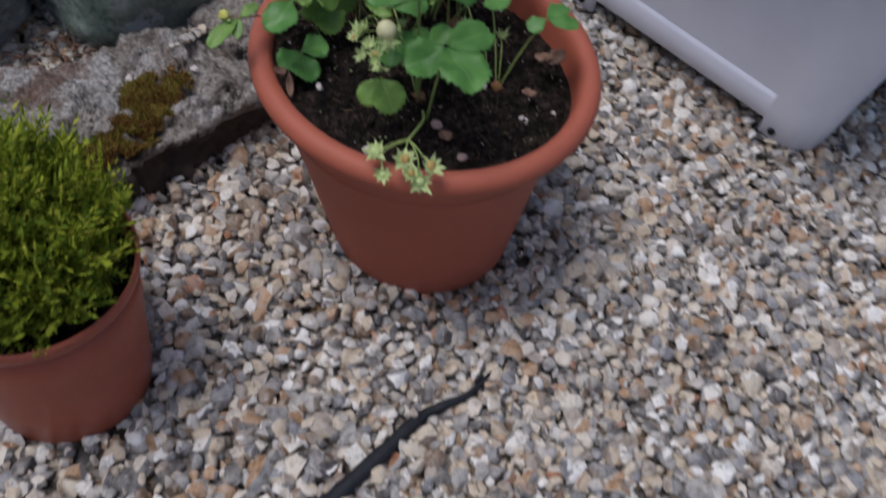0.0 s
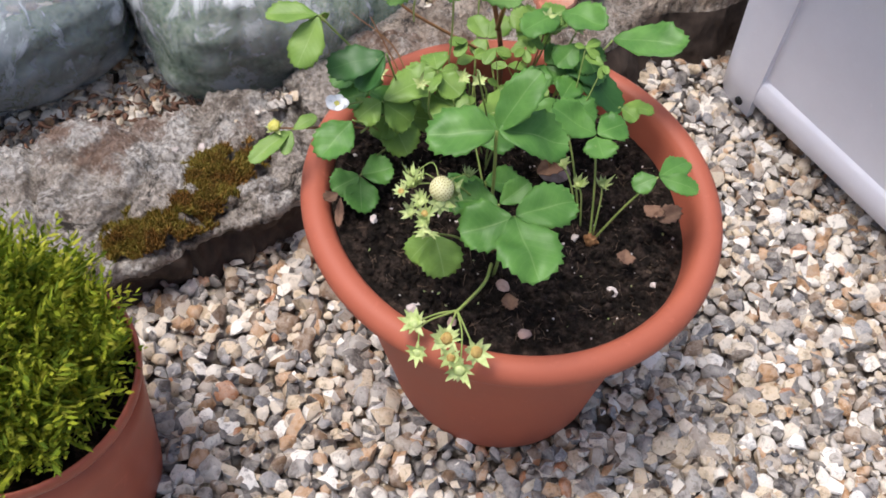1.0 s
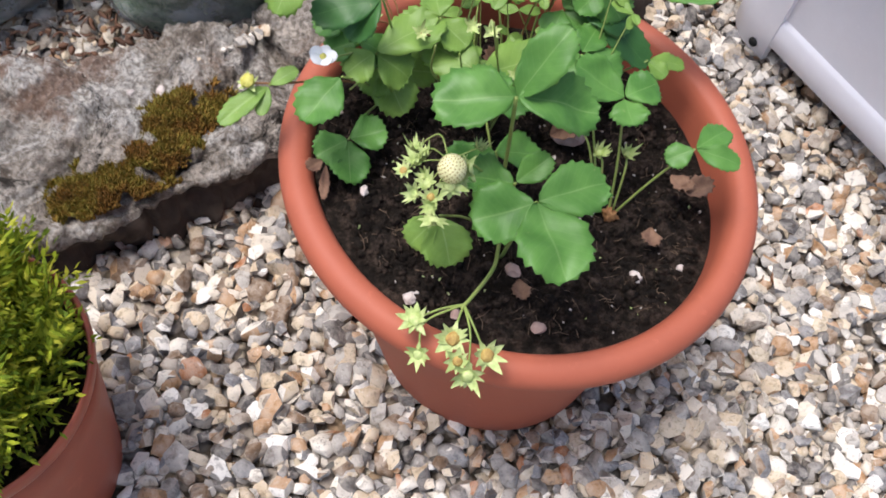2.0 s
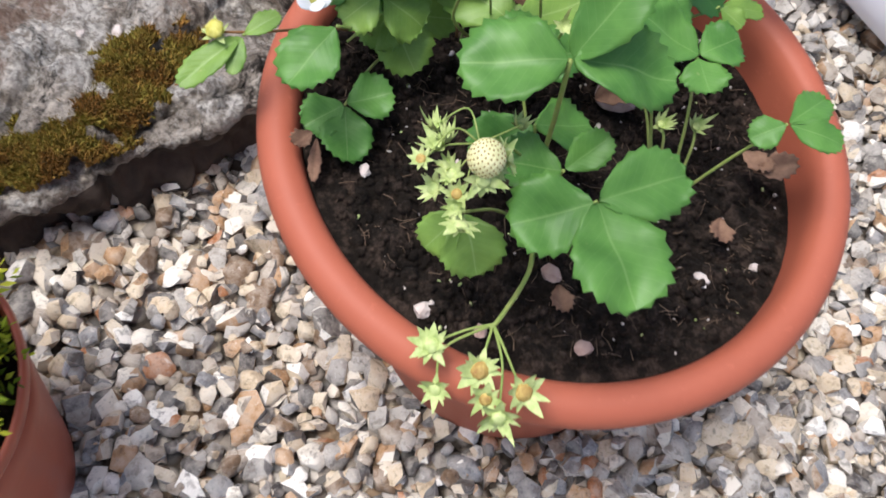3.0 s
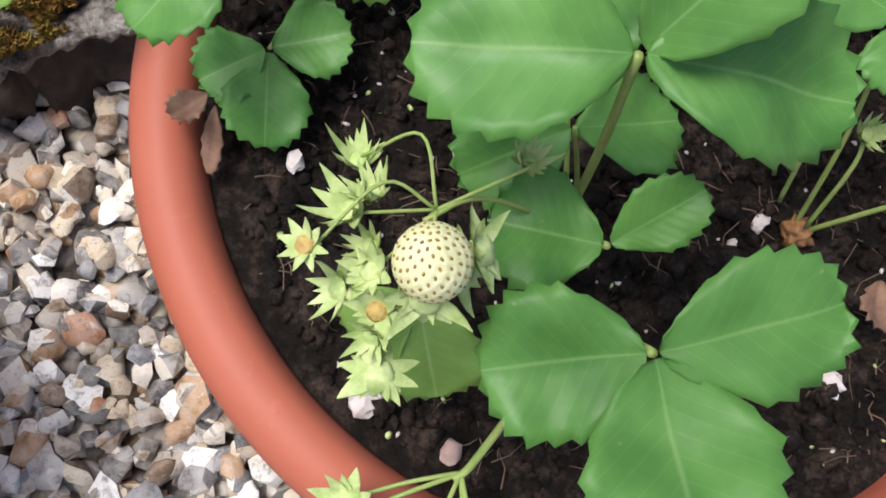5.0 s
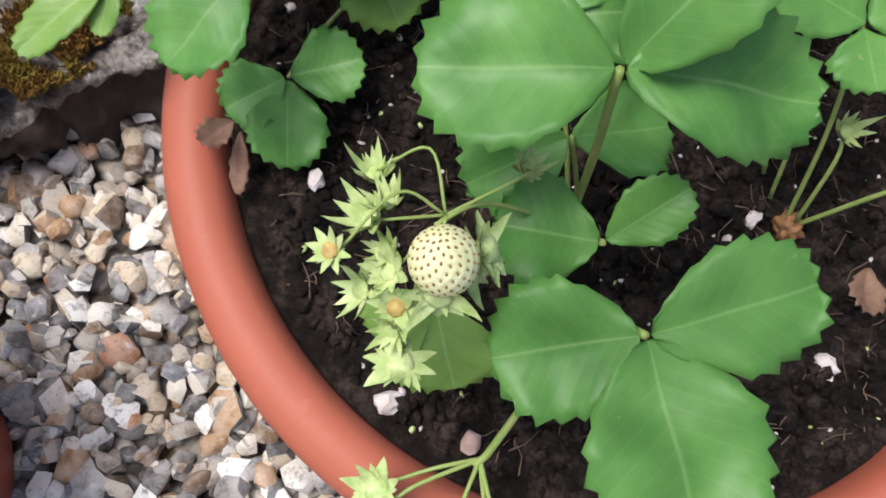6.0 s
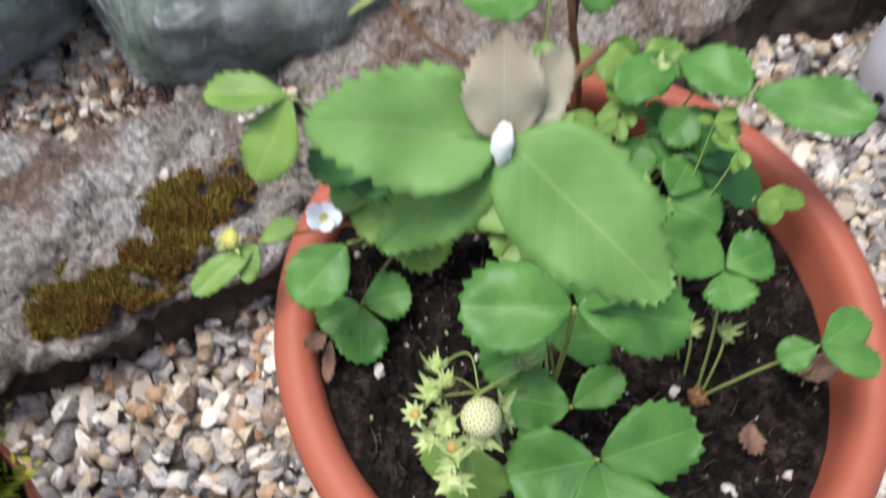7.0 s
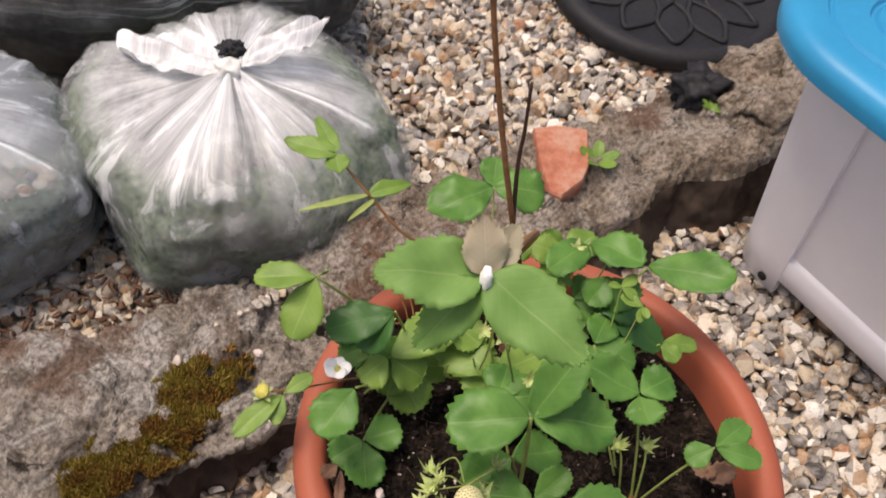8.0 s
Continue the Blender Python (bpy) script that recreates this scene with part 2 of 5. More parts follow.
def film_material(name, tint, cover, white, crease, pull=(19, 2.4, 1)):
    """Thin cloudy polythene: clear between its creases, milky where it bunches."""
    k = Nodes(name, 0.28, spec=0.6)
    uv = k.n("UVMap").outputs["UV"]
    mp = k.n("Mapping", Vector=uv)
    mp.inputs["Scale"].default_value = pull
    streak = k.noise(1.0, 8, 0.72, mp.outputs["Vector"], 1.0)
    cloud = k.noise(14, 5, 0.65)
    sep = k.n("SeparateXYZ", Vector=uv)
    high = k.ramp(sep.outputs["Y"], [(0.80, (0, 0, 0)), (1.02, (1, 1, 1))])
    f = k.math("ADD", k.math("MULTIPLY", k.ramp(streak, [(0.55, (0, 0, 0)), (0.62, (1, 1, 1))]), k.math("MULTIPLY", crease, k.ramp(sep.outputs["Y"], [(0.30, (0.12, 0.12, 0.12)), (0.75, (1, 1, 1))]))), k.math("MULTIPLY", k.math("MULTIPLY", high, k.ramp(streak, [(0.36, (0.25, 0.25, 0.25)), (0.56, (1, 1, 1))])), white))
    f = k.math("ADD", f, k.math("MULTIPLY", k.ramp(cloud, [(0.48, (0, 0, 0)), (0.66, (1, 1, 1))]), 0.20))
    f = k.n("Clamp", Value=k.math("ADD", f, cover), Max=0.97).outputs[0]
    k.colour(tint)
    k.bump(k.math("ADD", streak, k.math("MULTIPLY", cloud, 0.5)), 0.6, 0.006)
    clear = k.n("BsdfTransparent", Color=(0.88, 0.91, 0.92, 1))
    mx = k.n("MixShader", Fac=f, i1=clear.outputs[0], i2=k.b.outputs[0])
    k.t.links.new(mx.outputs[0], k.t.nodes["Material Output"].inputs["Surface"])
    return k.m


def clippings_material():
    k = Nodes("grass_clippings", 0.9, spec=0.15)
    a = k.noise(75, 7, 0.8)
    c = k.ramp(a, [(0.36, (0.03, 0.05, 0.025)), (0.46, (0.13, 0.20, 0.10)), (0.56, (0.26, 0.33, 0.20)), (0.66, (0.48, 0.48, 0.36))])
    c = k.mix(k.ramp(k.noise(7, 3, 0.6), [(0.45, (0, 0, 0)), (0.65, (0.7, 0.7, 0.7))]), c, (0.13, 0.13, 0.10))
    k.colour(c)
    k.bump(a, 0.9, 0.01)
    return k.m


M_soil, M_gravel, M_earth = soil_material(), gravel_material(), earth_material()
M_rock, M_rock_tan, M_brick = rock_material("lichened_concrete", False), rock_material("tan_rubble_concrete", True), brick_material()
# dark brown concrete: the shade on the kerb's undercut front, put into the colour
M_kerb_shade = plain("shaded_concrete_face", (0.035, 0.026, 0.020), (0.085, 0.062, 0.048), 0.9, 35, 0.6, 0.004, 0.2)
M_moss, M_conifer = moss_material(), conifer_material()
M_film = film_material("cloudy_polythene", (0.90, 0.93, 0.95), 0.11, 0.66, 0.30)
M_film_white = film_material("bunched_white_polythene", (0.94, 0.94, 0.95), 0.30, 0.50, 0.3)
M_film_grey = film_material("grey_polythene", (0.68, 0.74, 0.80), 0.26, 0.25, 0.60)
M_film_dark = film_material("dark_polythene", (0.50, 0.51, 0.51), 0.14, 0.1, 0.75, (3, 26, 1))
M_clip = clippings_material()


# ---- building helpers ----
ORIGIN = {}


def thing(name, at, label, category, group="", kind=""):
    ob = new(name)
    ob.empty_display_size = 0.02
    ob.location = at
    ORIGIN[ob] = Vector(at)
    return tagged(ob, label, category, group, kind)


def mesh_of(bm, name, material, smooth=True, sharp=None):
    me = bpy.data.meshes.new(name)
    bm.to_mesh(me)
    bm.free()
    me.materials.append(material)
    if smooth:
        me.polygons.foreach_set("use_smooth", [True] * len(me.polygons))
        if sharp:
            me.set_sharp_from_angle(angle=radians(sharp))
    return me


def part(name, bm, material, parent, label="", smooth=True, sharp=None):
    """Links a bmesh, given in world metres, as one mesh under a thing or a part."""
    bmesh.ops.translate(bm, verts=bm.verts, vec=-ORIGIN[parent])
    ob = new(name, mesh_of(bm, name, material, smooth, sharp))
    ob.parent = parent
    ORIGIN[ob] = ORIGIN[parent]
    return tagged(ob, label)


def lone(name, bm, material, at, label, category, group="", kind="", smooth=True, sharp=None):
    """Links a bmesh, given in world metres, as a thing of one mesh."""
    bmesh.ops.translate(bm, verts=bm.verts, vec=-Vector(at))
    ob = new(name, mesh_of(bm, name, material, smooth, sharp))
    ob.location = at
    ORIGIN[ob] = Vector(at)
    return tagged(ob, label, category, group, kind)


def rings(bm, loops, close=True, cap_a=False, cap_b=False):
    """Skins a row of vertex loops."""
    vs = [[bm.verts.new(p) for p in loop] for loop in loops]
    n = len(vs[0])
    for a, b in zip(vs, vs[1:]):
        for k in range(n if close else n - 1):
            bm.faces.new((a[k], a[(k + 1) % n], b[(k + 1) % n], b[k]))
    if cap_a:
        bm.faces.new(vs[0][::-1])
    if cap_b:
        bm.faces.new(vs[-1])
    return vs


def lathe(profile, at, n=72, wobble=0.0, seed=0.0, lean=(0.0, 0.0), top=1.0):
    bm = bmesh.new()
    loops = []
    base = at
    for r, z in profile:
        at = (base[0] + lean[0] * (1 - z / top), base[1] + lean[1] * (1 - z / top))
        loops.append([(at[0] + (r + wobble * noise.noise((math.cos(a) + seed, math.sin(a), z * 8))) * math.cos(a),
                       at[1] + (r + wobble * noise.noise((math.cos(a) + seed, math.sin(a), z * 8))) * math.sin(a), z)
                      for a in [2 * math.pi * k / n for k in range(n)]])
    rings(bm, loops)
    return bm


def arc(points, steps=6):
    """A smooth line through control points (Catmull-Rom)."""
    p = [Vector(q) for q in points]
    p = [p[0] * 2 - p[1]] + p + [p[-1] * 2 - p[-2]]
    out = []
    for k in range(1, len(p) - 2):
        for s in range(steps):
            t = s / steps
            out.append(0.5 * (2 * p[k] + (p[k + 1] - p[k - 1]) * t + (2 * p[k - 1] - 5 * p[k] + 4 * p[k + 1] - p[k + 2]) * t * t
                              + (3 * p[k] - p[k - 1] - 3 * p[k + 1] + p[k + 2]) * t ** 3))
    return out + [p[-2]]


def tube(bm, points, r0, r1, sides=7, steps=6):
    line = arc(points, steps)
    loops, side = [], None
    for k, p in enumerate(line):
        d = (line[min(k + 1, len(line) - 1)] - line[max(k - 1, 0)]).normalized()
        side = d.orthogonal().normalized() if side is None else (side - d * side.dot(d)).normalized()
        up = d.cross(side)
        r = r0 + (r1 - r0) * k / (len(line) - 1)
        loops.append([p + side * r * math.cos(a) + up * r * math.sin(a) for a in [2 * math.pi * j / sides for j in range(sides)]])
    rings(bm, loops, cap_a=True, cap_b=True)
    return bm


def aim(at, y_axis, up):
    """A matrix at a place with its y axis along y_axis and its z axis near up."""
    y = Vector(y_axis).normalized()
    z = Vector(up)
    z = (z - y * z.dot(y)).normalized()
    x = y.cross(z)
    return Matrix.Translation(at) @ Matrix((x, y, z)).transposed().to_4x4()


def leaflet(bm, at, tip, width, up=(0, -0.25, 1), seed=0, fold=0.22, droop=0.10, teeth=9, tooth=0.068, blunt=0.90, thick=0.0005, neck=0.56, quilt=0.006, point=0.0):
    """One toothed, folded, veined leaflet from its stalk to its tip, with thickness."""
    rng = random.Random(seed)
    at, tip = Vector(at), Vector(tip)
    length = (tip - at).length
    m = aim(at, tip - at, up)
    rows, cols = teeth * 2 + 3, 10
    uv = bm.loops.layers.uv.verify()
    fold += rng.uniform(-0.1, 0.16)
    droop += rng.uniform(-0.05, 0.07)
    twist = rng.uniform(-0.18, 0.18)
    grids, uvs = [], {}
    for side in (0, 1):
        grid = []
        for i in range(rows):
            th = math.pi * i / (rows - 1)
            u = 0.5 - 0.5 * math.cos(th)
            w = 0.5 * width * max(0.02, math.sin(th)) ** blunt * (1 - neck * max(0.0, 1 - u / 0.55) ** 1.5) * (1 - point * max(0.0, (u - 0.4) / 0.6) ** 1.2)
            out = (tooth * rng.uniform(0.65, 1.25) if i % 2 else -tooth * 0.5) * 0.5 * width * min(1.0, max(0.0, (u - 0.08) * 3))
            row = []
            for j in range(cols + 1):
                v = 2 * j / cols - 1
                edge = abs(v) ** 4
                x = v * w + math.copysign(1, v) * out * math.sin(th) * edge
                y = length * u - out * math.cos(th) * edge + length * 0.03 * edge * (1 if i % 2 else 0) * math.sin(th)
                z = fold * abs(x) * (1 - 0.35 * abs(v)) - droop * length * u * u + twist * x * u
                z += quilt * width * math.sin(2 * math.pi * (7 * u - 2.4 * abs(v))) * abs(v) * (1 - 0.4 * abs(v))
                z += 0.16 * width * noise.noise((x * 45 + seed, y * 45, seed * 0.7)) + 0.05 * width * abs(v) ** 3 * math.sin(u * 14 + seed)
                if side:
                    z -= thick
                vert = bm.verts.new(m @ Vector((x, y, z)))
                uvs[vert] = (0.5 + 0.5 * v, u)
                row.append(vert)
            grid.append(row)
        grids.append(grid)
    top, low = grids
    made = []
    for i in range(rows - 1):
        for j in range(cols):
            made.append(bm.faces.new((top[i][j], top[i][j + 1], top[i + 1][j + 1], top[i + 1][j])))
            made.append(bm.faces.new((low[i][j], low[i + 1][j], low[i + 1][j + 1], low[i][j + 1])))
    ring_t = [top[0][j] for j in range(cols + 1)] + [top[i][cols] for i in range(1, rows)] + [top[-1][j] for j in range(cols - 1, -1, -1)] + [top[i][0] for i in range(rows - 2, 0, -1)]
    ring_l = [low[0][j] for j in range(cols + 1)] + [low[i][cols] for i in range(1, rows)] + [low[-1][j] for j in range(cols - 1, -1, -1)] + [low[i][0] for i in range(rows - 2, 0, -1)]
    for k in range(len(ring_t)):
        q = (k + 1) % len(ring_t)
        made.append(bm.faces.new((ring_t[k], ring_l[k], ring_l[q], ring_t[q])))
    for f in made:
        for lp in f.loops:
            lp[uv].uv = uvs[lp.vert]
    return bm


COUNT = [0]


def leaf(plant, base, c, blades, material, stalk=None, thick=0.0009, bow=0.35, **shape):
    """A leaf: its stalk from the soil to the joint, and its leaflets as parts of it."""
    base, c = Vector(base), Vector(c)
    if base.z < 0.27:
        base.z = soil_z(base.x, base.y) - 0.004
    mid = base.lerp(c, 0.55) + Vector((0, 0, 0.22 * (c - base).length * bow)) + (base - c) * 0.12 * Vector((1, 1, 0)).length * 0.3
    st = part("leaf_stalk", tube(bmesh.new(), [base, mid, c], thick * 1.25, thick), stalk or M_stalk, plant)
    for tip, width in blades:
        COUNT[0] += 1
        d = (Vector(tip) - c).normalized()
        part("leaflet", leaflet(bmesh.new(), c + d * 0.0015, tip, width, seed=COUNT[0] * 7.3, **shape), material, st)
    return st


def blob(bm, at, radii, seed, rough=0.25, scale=1.6, sub=3, turn=0.0):
    """A lumpy rounded body."""
    made = bmesh.ops.create_icosphere(bm, subdivisions=sub, radius=1.0)["verts"]
    rot = Matrix.Rotation(turn, 3, "Z")
    for v in made:
        d = v.co.normalized()
        k = 1 + rough * noise.fractal(d * scale + Vector((seed, seed * 0.37, 0)), 0.8, 2.1, 4)
        v.co = Vector(at) + rot @ Vector((d.x * radii[0] * k, d.y * radii[1] * k, d.z * radii[2] * k))
    return bm


# ---- ground ----
bm = bmesh.new()
bmesh.ops.create_grid(bm, x_segments=40, y_segments=40, size=1.6)
for v in bm.verts:
    v.co += Vector((0.1, 1.2, -0.013 + 0.003 * noise.noise(v.co * 9)))
edge = [e for e in bm.edges if e.is_boundary]
out = bmesh.ops.extrude_edge_only(bm, edges=edge)["geom"]
for v in [g for g in out if isinstance(g, bmesh.types.BMVert)]:
    v.co = Vector(((v.co.x - 0.1) * 60, 1.2 + (v.co.y - 1.2) * 60, -0.016))
ground = lone("ground", bm, M_earth, (0, 0, 0), "packed gravel bed stretching away round the pots", "ground", kind="structure")

POT = Vector((0.083, 0.770, 0))
CONE = Vector((-0.300, 0.500, 0))
KERB, ALONG, ACROSS = Vector((-0.338, 0.660, 0)), Vector((0.690, 0.724, 0)), Vector((-0.724, 0.690, 0))


def stone_shapes(count):
    """Angular flints: hulls of a few random points, some of them worn round."""
    shapes = []
    for n_ in range(count):
        rng = np.random.RandomState(100 + n_)
        b = bmesh.new()
        for _ in range(18 if n_ % 3 else 34):
            d = rng.normal(size=3)
            d /= np.linalg.norm(d)
            b.verts.new(d * rng.uniform(0.80, 1.06))
        out = bmesh.ops.convex_hull(b, input=b.verts)
        bmesh.ops.delete(b, geom=[g for g in out["geom_interior"] if isinstance(g, bmesh.types.BMVert)], context="VERTS")
        bmesh.ops.triangulate(b, faces=b.faces)
        b.verts.index_update()
        co = np.array([v.co[:] for v in b.verts])
        faces = np.array([[v.index for v in f.verts] for f in b.faces])
        b.free()
        co *= np.array([1.0, rng.uniform(0.58, 0.95), rng.uniform(0.45, 0.80)])
        shapes.append((co, faces))
    return shapes


def scatter_stones(name, spots, sizes, zs, shapes, seed, label, tilt=0.35):
    rng = np.random.RandomState(seed)
    pts, fcs, base = [], [], 0
    for (x, y), s, z in zip(spots, sizes, zs):
        co, faces = shapes[rng.randint(len(shapes))]
        q = Euler((rng.normal() * tilt, rng.normal() * tilt, rng.uniform(0, 6.283))).to_matrix()
        pts.append(co * s @ np.array(q).T + (x, y, z))
        fcs.append(faces + base)
        base += len(co)
    pts, fcs = np.concatenate(pts), np.concatenate(fcs)
    me = bpy.data.meshes.new(name)
    me.vertices.add(len(pts))
    me.vertices.foreach_set("co", pts.astype(np.float32).ravel())
    me.loops.add(fcs.size)
    me.loops.foreach_set("vertex_index", fcs.astype(np.int32).ravel())
    me.polygons.add(len(fcs))
    me.polygons.foreach_set("loop_start", np.arange(0, fcs.size, 3, dtype=np.int32))
    me.update(calc_edges=True)
    me.polygons.foreach_set("use_smooth", np.ones(len(fcs), dtype=bool))
    me.set_sharp_from_angle(angle=radians(38))
    me.materials.append(M_gravel)
    return tagged(new(name, me), label, "gravel", kind="stuff")


def free_ground(x, y):
    if math.hypot(x - POT.x - 0.025, y - POT.y + 0.021) < 0.116 or math.hypot(x - CONE.x - 0.018, y - CONE.y + 0.012) < 0.085:
        return False
    p = Vector((x, y, 0)) - KERB
    s, c = p.dot(ALONG), p.dot(ACROSS)
    if -0.5 < s < 1.3 and 0.035 < c < 0.15:
        return False
    return True


rng = np.random.RandomState(5)
spots = []
step = 0.0138
for layer in (0, 1):
    for i in range(int(2.9 / step)):
        for j in range(int(2.9 / step)):
            x, y = -1.4 + (i + rng.uniform(-0.1, 1.1)) * step, -0.45 + (j + rng.uniform(-0.1, 1.1)) * step
            seen = abs(x) < 1.05 and 0.22 < y < 2.1
            spread = (1.46 - math.hypot(x - 0.05, y - 1.0)) / 0.28
            if rng.rand() < spread and free_ground(x, y) and (layer == 0 or rng.rand() < 0.5) and (seen or layer == 0):
                spots.append((x, y, layer))
sizes = 0.0068 + 0.0150 * rng.beta(1.25, 2.9, len(spots)) + 0.005 * (rng.rand(len(spots)) > 0.96)
zs = np.array([-0.0125 if q[2] else -0.0065 for q in spots]) + 0.0070 * rng.rand(len(spots))
gravel = scatter_stones("gravel", [q[:2] for q in spots], sizes, zs, stone_shapes(48), 8, "loose angular flint gravel in grey, tan, white and brown", 0.45)


# ---- broken kerb of concrete ----
def slab(name, s0, s1, c0, c1, h, material, label, seed, under=0.02, rough=0.016, lift=0.0, notch=None):
    """A broken lump of kerb between two places along the row and across it."""
    bm = bmesh.new()
    ns, nc, nz = int((s1 - s0) / 0.0042), int((c1 - c0) / 0.0042), 14
    grid = {}

    def place(i, j, k):
        if (i, j, k) in grid:
            return grid[(i, j, k)]
        u, v, w = 2 * i / ns - 1, 2 * j / nc - 1, k / nz
        p = Vector((s0 + (s1 - s0) * (u + 1) / 2, c0 + (c1 - c0) * (v + 1) / 2, 0))
        round_in = 0.16 * (w ** 5)
        end = 0.05 * (abs(u) ** 8)
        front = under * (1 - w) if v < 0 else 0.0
        p.y = (c0 + c1) / 2 + (p.y - (c0 + c1) / 2) * (1 - 0.05 * round_in) + front * abs(v)
        if notch and v < 0.5:
            p.y += notch[2] * math.exp(-((p.x - notch[0]) / notch[1]) ** 2) * (0.5 - v) / 1.5
        z = -0.03 + (h + 0.03) * w - 0.012 * (abs(v) ** 6) * w - 0.03 * (abs(u) ** 10) * w
        q = KERB + ALONG * p.x + ACROSS * p.y + Vector((0, 0, z + lift * w * (v + 1) / 2))
        f = noise.fractal(q * 15 + Vector((seed, 0, seed)), 0.8, 2.1, 7)
        g = noise.fractal(q * 4 + Vector((0, seed, 2)), 0.9, 2.0, 3)
        n = (ALONG * (u ** 7) + ACROSS * (v ** 5) + Vector((0, 0, w ** 3)))
        if n.length > 0.001:
            n.normalize()
        crack = max(0.0, 1 - abs(noise.noise(q * 8 + Vector((seed, 1, 1)))) / 0.07)
        grain = noise.fractal(q * 55, 0.5, 2.2, 4) + 0.8 * abs(noise.noise(q * 28))
        q += n * (f * rough + g * rough * 1.7 - end * abs(g) - 0.014 * crack + 0.006 * grain)
        grid[(i, j, k)] = bm.verts.new(q)
        return grid[(i, j, k)]

    for i in range(ns):
        for j in range(nc):
            bm.faces.new((place(i, j, nz), place(i + 1, j, nz), place(i + 1, j + 1, nz), place(i, j + 1, nz)))
    for k in range(nz):
        for i in range(ns):
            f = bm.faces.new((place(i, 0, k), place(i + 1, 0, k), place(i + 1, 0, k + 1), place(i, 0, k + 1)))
            # front face below the top edge takes the painted-shade material
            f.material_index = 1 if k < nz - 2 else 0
            bm.faces.new((place(i + 1, nc, k), place(i, nc, k), place(i, nc, k + 1), place(i + 1, nc, k + 1)))
        for j in range(nc):
            bm.faces.new((place(0, j + 1, k), place(0, j, k), place(0, j, k + 1), place(0, j + 1, k + 1)))
            bm.faces.new((place(ns, j, k), place(ns, j + 1, k), place(ns, j + 1, k + 1), place(ns, j, k + 1)))
    at = KERB + ALONG * (s0 + s1) / 2 + ACROSS * (c0 + c1) / 2
    ob = lone(name, bm, material, at, label, "rock", "broken kerb stones", sharp=None)
    ob.data.materials.append(M_kerb_shade)
    return ob


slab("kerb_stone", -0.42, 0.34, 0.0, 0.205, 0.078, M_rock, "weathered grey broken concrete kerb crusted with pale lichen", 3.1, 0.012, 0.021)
slab("kerb_stone", 0.335, 1.20, 0.010, 0.185, 0.104, M_rock_tan, "tan broken rubble concrete kerb, its front face coloured dark as shade", 7.7, -0.044, 0.013, notch=(0.85, 0.06, 0.028))
bm = bmesh.new()
blob(bm, (0.385, 1.535, 0.065), (0.14, 0.095, 0.085), 4.4, 0.42, 1.9, 5, 0.75)
lone("rock", bm, M_rock_tan, (0.375, 1.515, 0.0), "rough tan lump of rubble lying on the kerb", "rock")

rng = np.random.RandomState(31)
spots, hs = [], []
for _ in range(420):
    a_, c_ = rng.uniform(-0.02, 0.42), rng.uniform(0.135, 0.25)
    q = KERB + ALONG * a_ + ACROSS * c_
    spots.append((q.x, q.y))
    hs.append(0.068 - 0.60 * (c_ - 0.135) + 0.006 * rng.rand())
scatter_stones("rubble", spots, 0.004 + 0.009 * rng.beta(1.2, 3, 420), hs, stone_shapes(30), 41, "small stones and rubble against the back of the kerb", 0.6)


def litter(count, seed):
    """Curled flakes of dead leaf and bark lying between the kerb and the bags."""
    r = random.Random(seed)
    bm = bmesh.new()
    for _ in range(count):
        q = KERB + ALONG * r.uniform(-0.12, 0.44) + ACROSS * r.uniform(0.19, 0.31)
        m = Matrix.Translation(q + Vector((0, 0, 0.016 + 0.008 * r.random()))) @ Euler((r.gauss(0, 0.5), r.gauss(0, 0.5), r.uniform(0, 6.283))).to_matrix().to_4x4()
        ln, w, curl = r.uniform(0.007, 0.020), r.uniform(0.003, 0.009), r.uniform(-0.5, 0.5)
        rows = [[m @ Vector((ln * (u - 0.5), w * v * (1 - (2 * u - 1) ** 2 * 0.8), curl * ln * (u - 0.5) ** 2 * 3 + z)) for v, z in ((-0.5, 0), (0, 0.0012), (0.5, 0), (0, -0.0004))] for u in (0.02, 0.3, 0.65, 0.98)]
        rings(bm, rows, cap_a=True, cap_b=True)
    return lone("leaf_litter", bm, M_litter, KERB, "brown flakes of dead leaf and bark on the gravel", "leaf litter", kind="stuff")


litter(420, 77)
for x, y, z, r_ in ((-0.288, 0.873, 0.082, 0.0062), (-0.318, 0.858, 0.082, 0.0085), (0.272, 1.437, 0.100, 0.0055), (-0.21, 0.905, 0.08, 0.006), (-0.345, 0.79, 0.08, 0.007)):
    bm = bmesh.new()
    blob(bm, (x, y, z), (r_, r_ * 0.8, r_ * 0.7), x * 40, 0.4, 1.6, 2, y * 20)
    lone("pebble", bm, M_perlite, (x, y, z - r_ * 0.6), "small pale pebble lying on the kerb", "stone", "pebbles on the kerb", sharp=35)

# ---- large pot ----
pot = thing("plant_pot", POT, "large terracotta-coloured plastic plant pot with a rolled rim, filled with compost", "plant pot")
H, RR, TR = 0.267, 0.1850, 0.0136
body = [(0.0, -0.008), (0.110, -0.008), (0.1180, -0.004), (0.1215, 0.004), (0.1265, 0.03), (0.1455, 0.12), (0.1640, 0.200), (0.1690, 0.214), (0.1660, 0.214), (0.1400, 0.12), (0.0, 0.10)]
part("pot_body", lathe(body, POT, 96, lean=(0.025, -0.021), top=0.214), M_terra, pot)
rim = [(0.1685, 0.212), (0.1728, 0.2440), (0.1750, 0.2485), (0.1790, 0.2500)]
rim += [(RR + TR * math.cos(a), H + 1.02 * TR * math.sin(a)) for a in [radians(d) for d in range(-75, 136, 15)]]
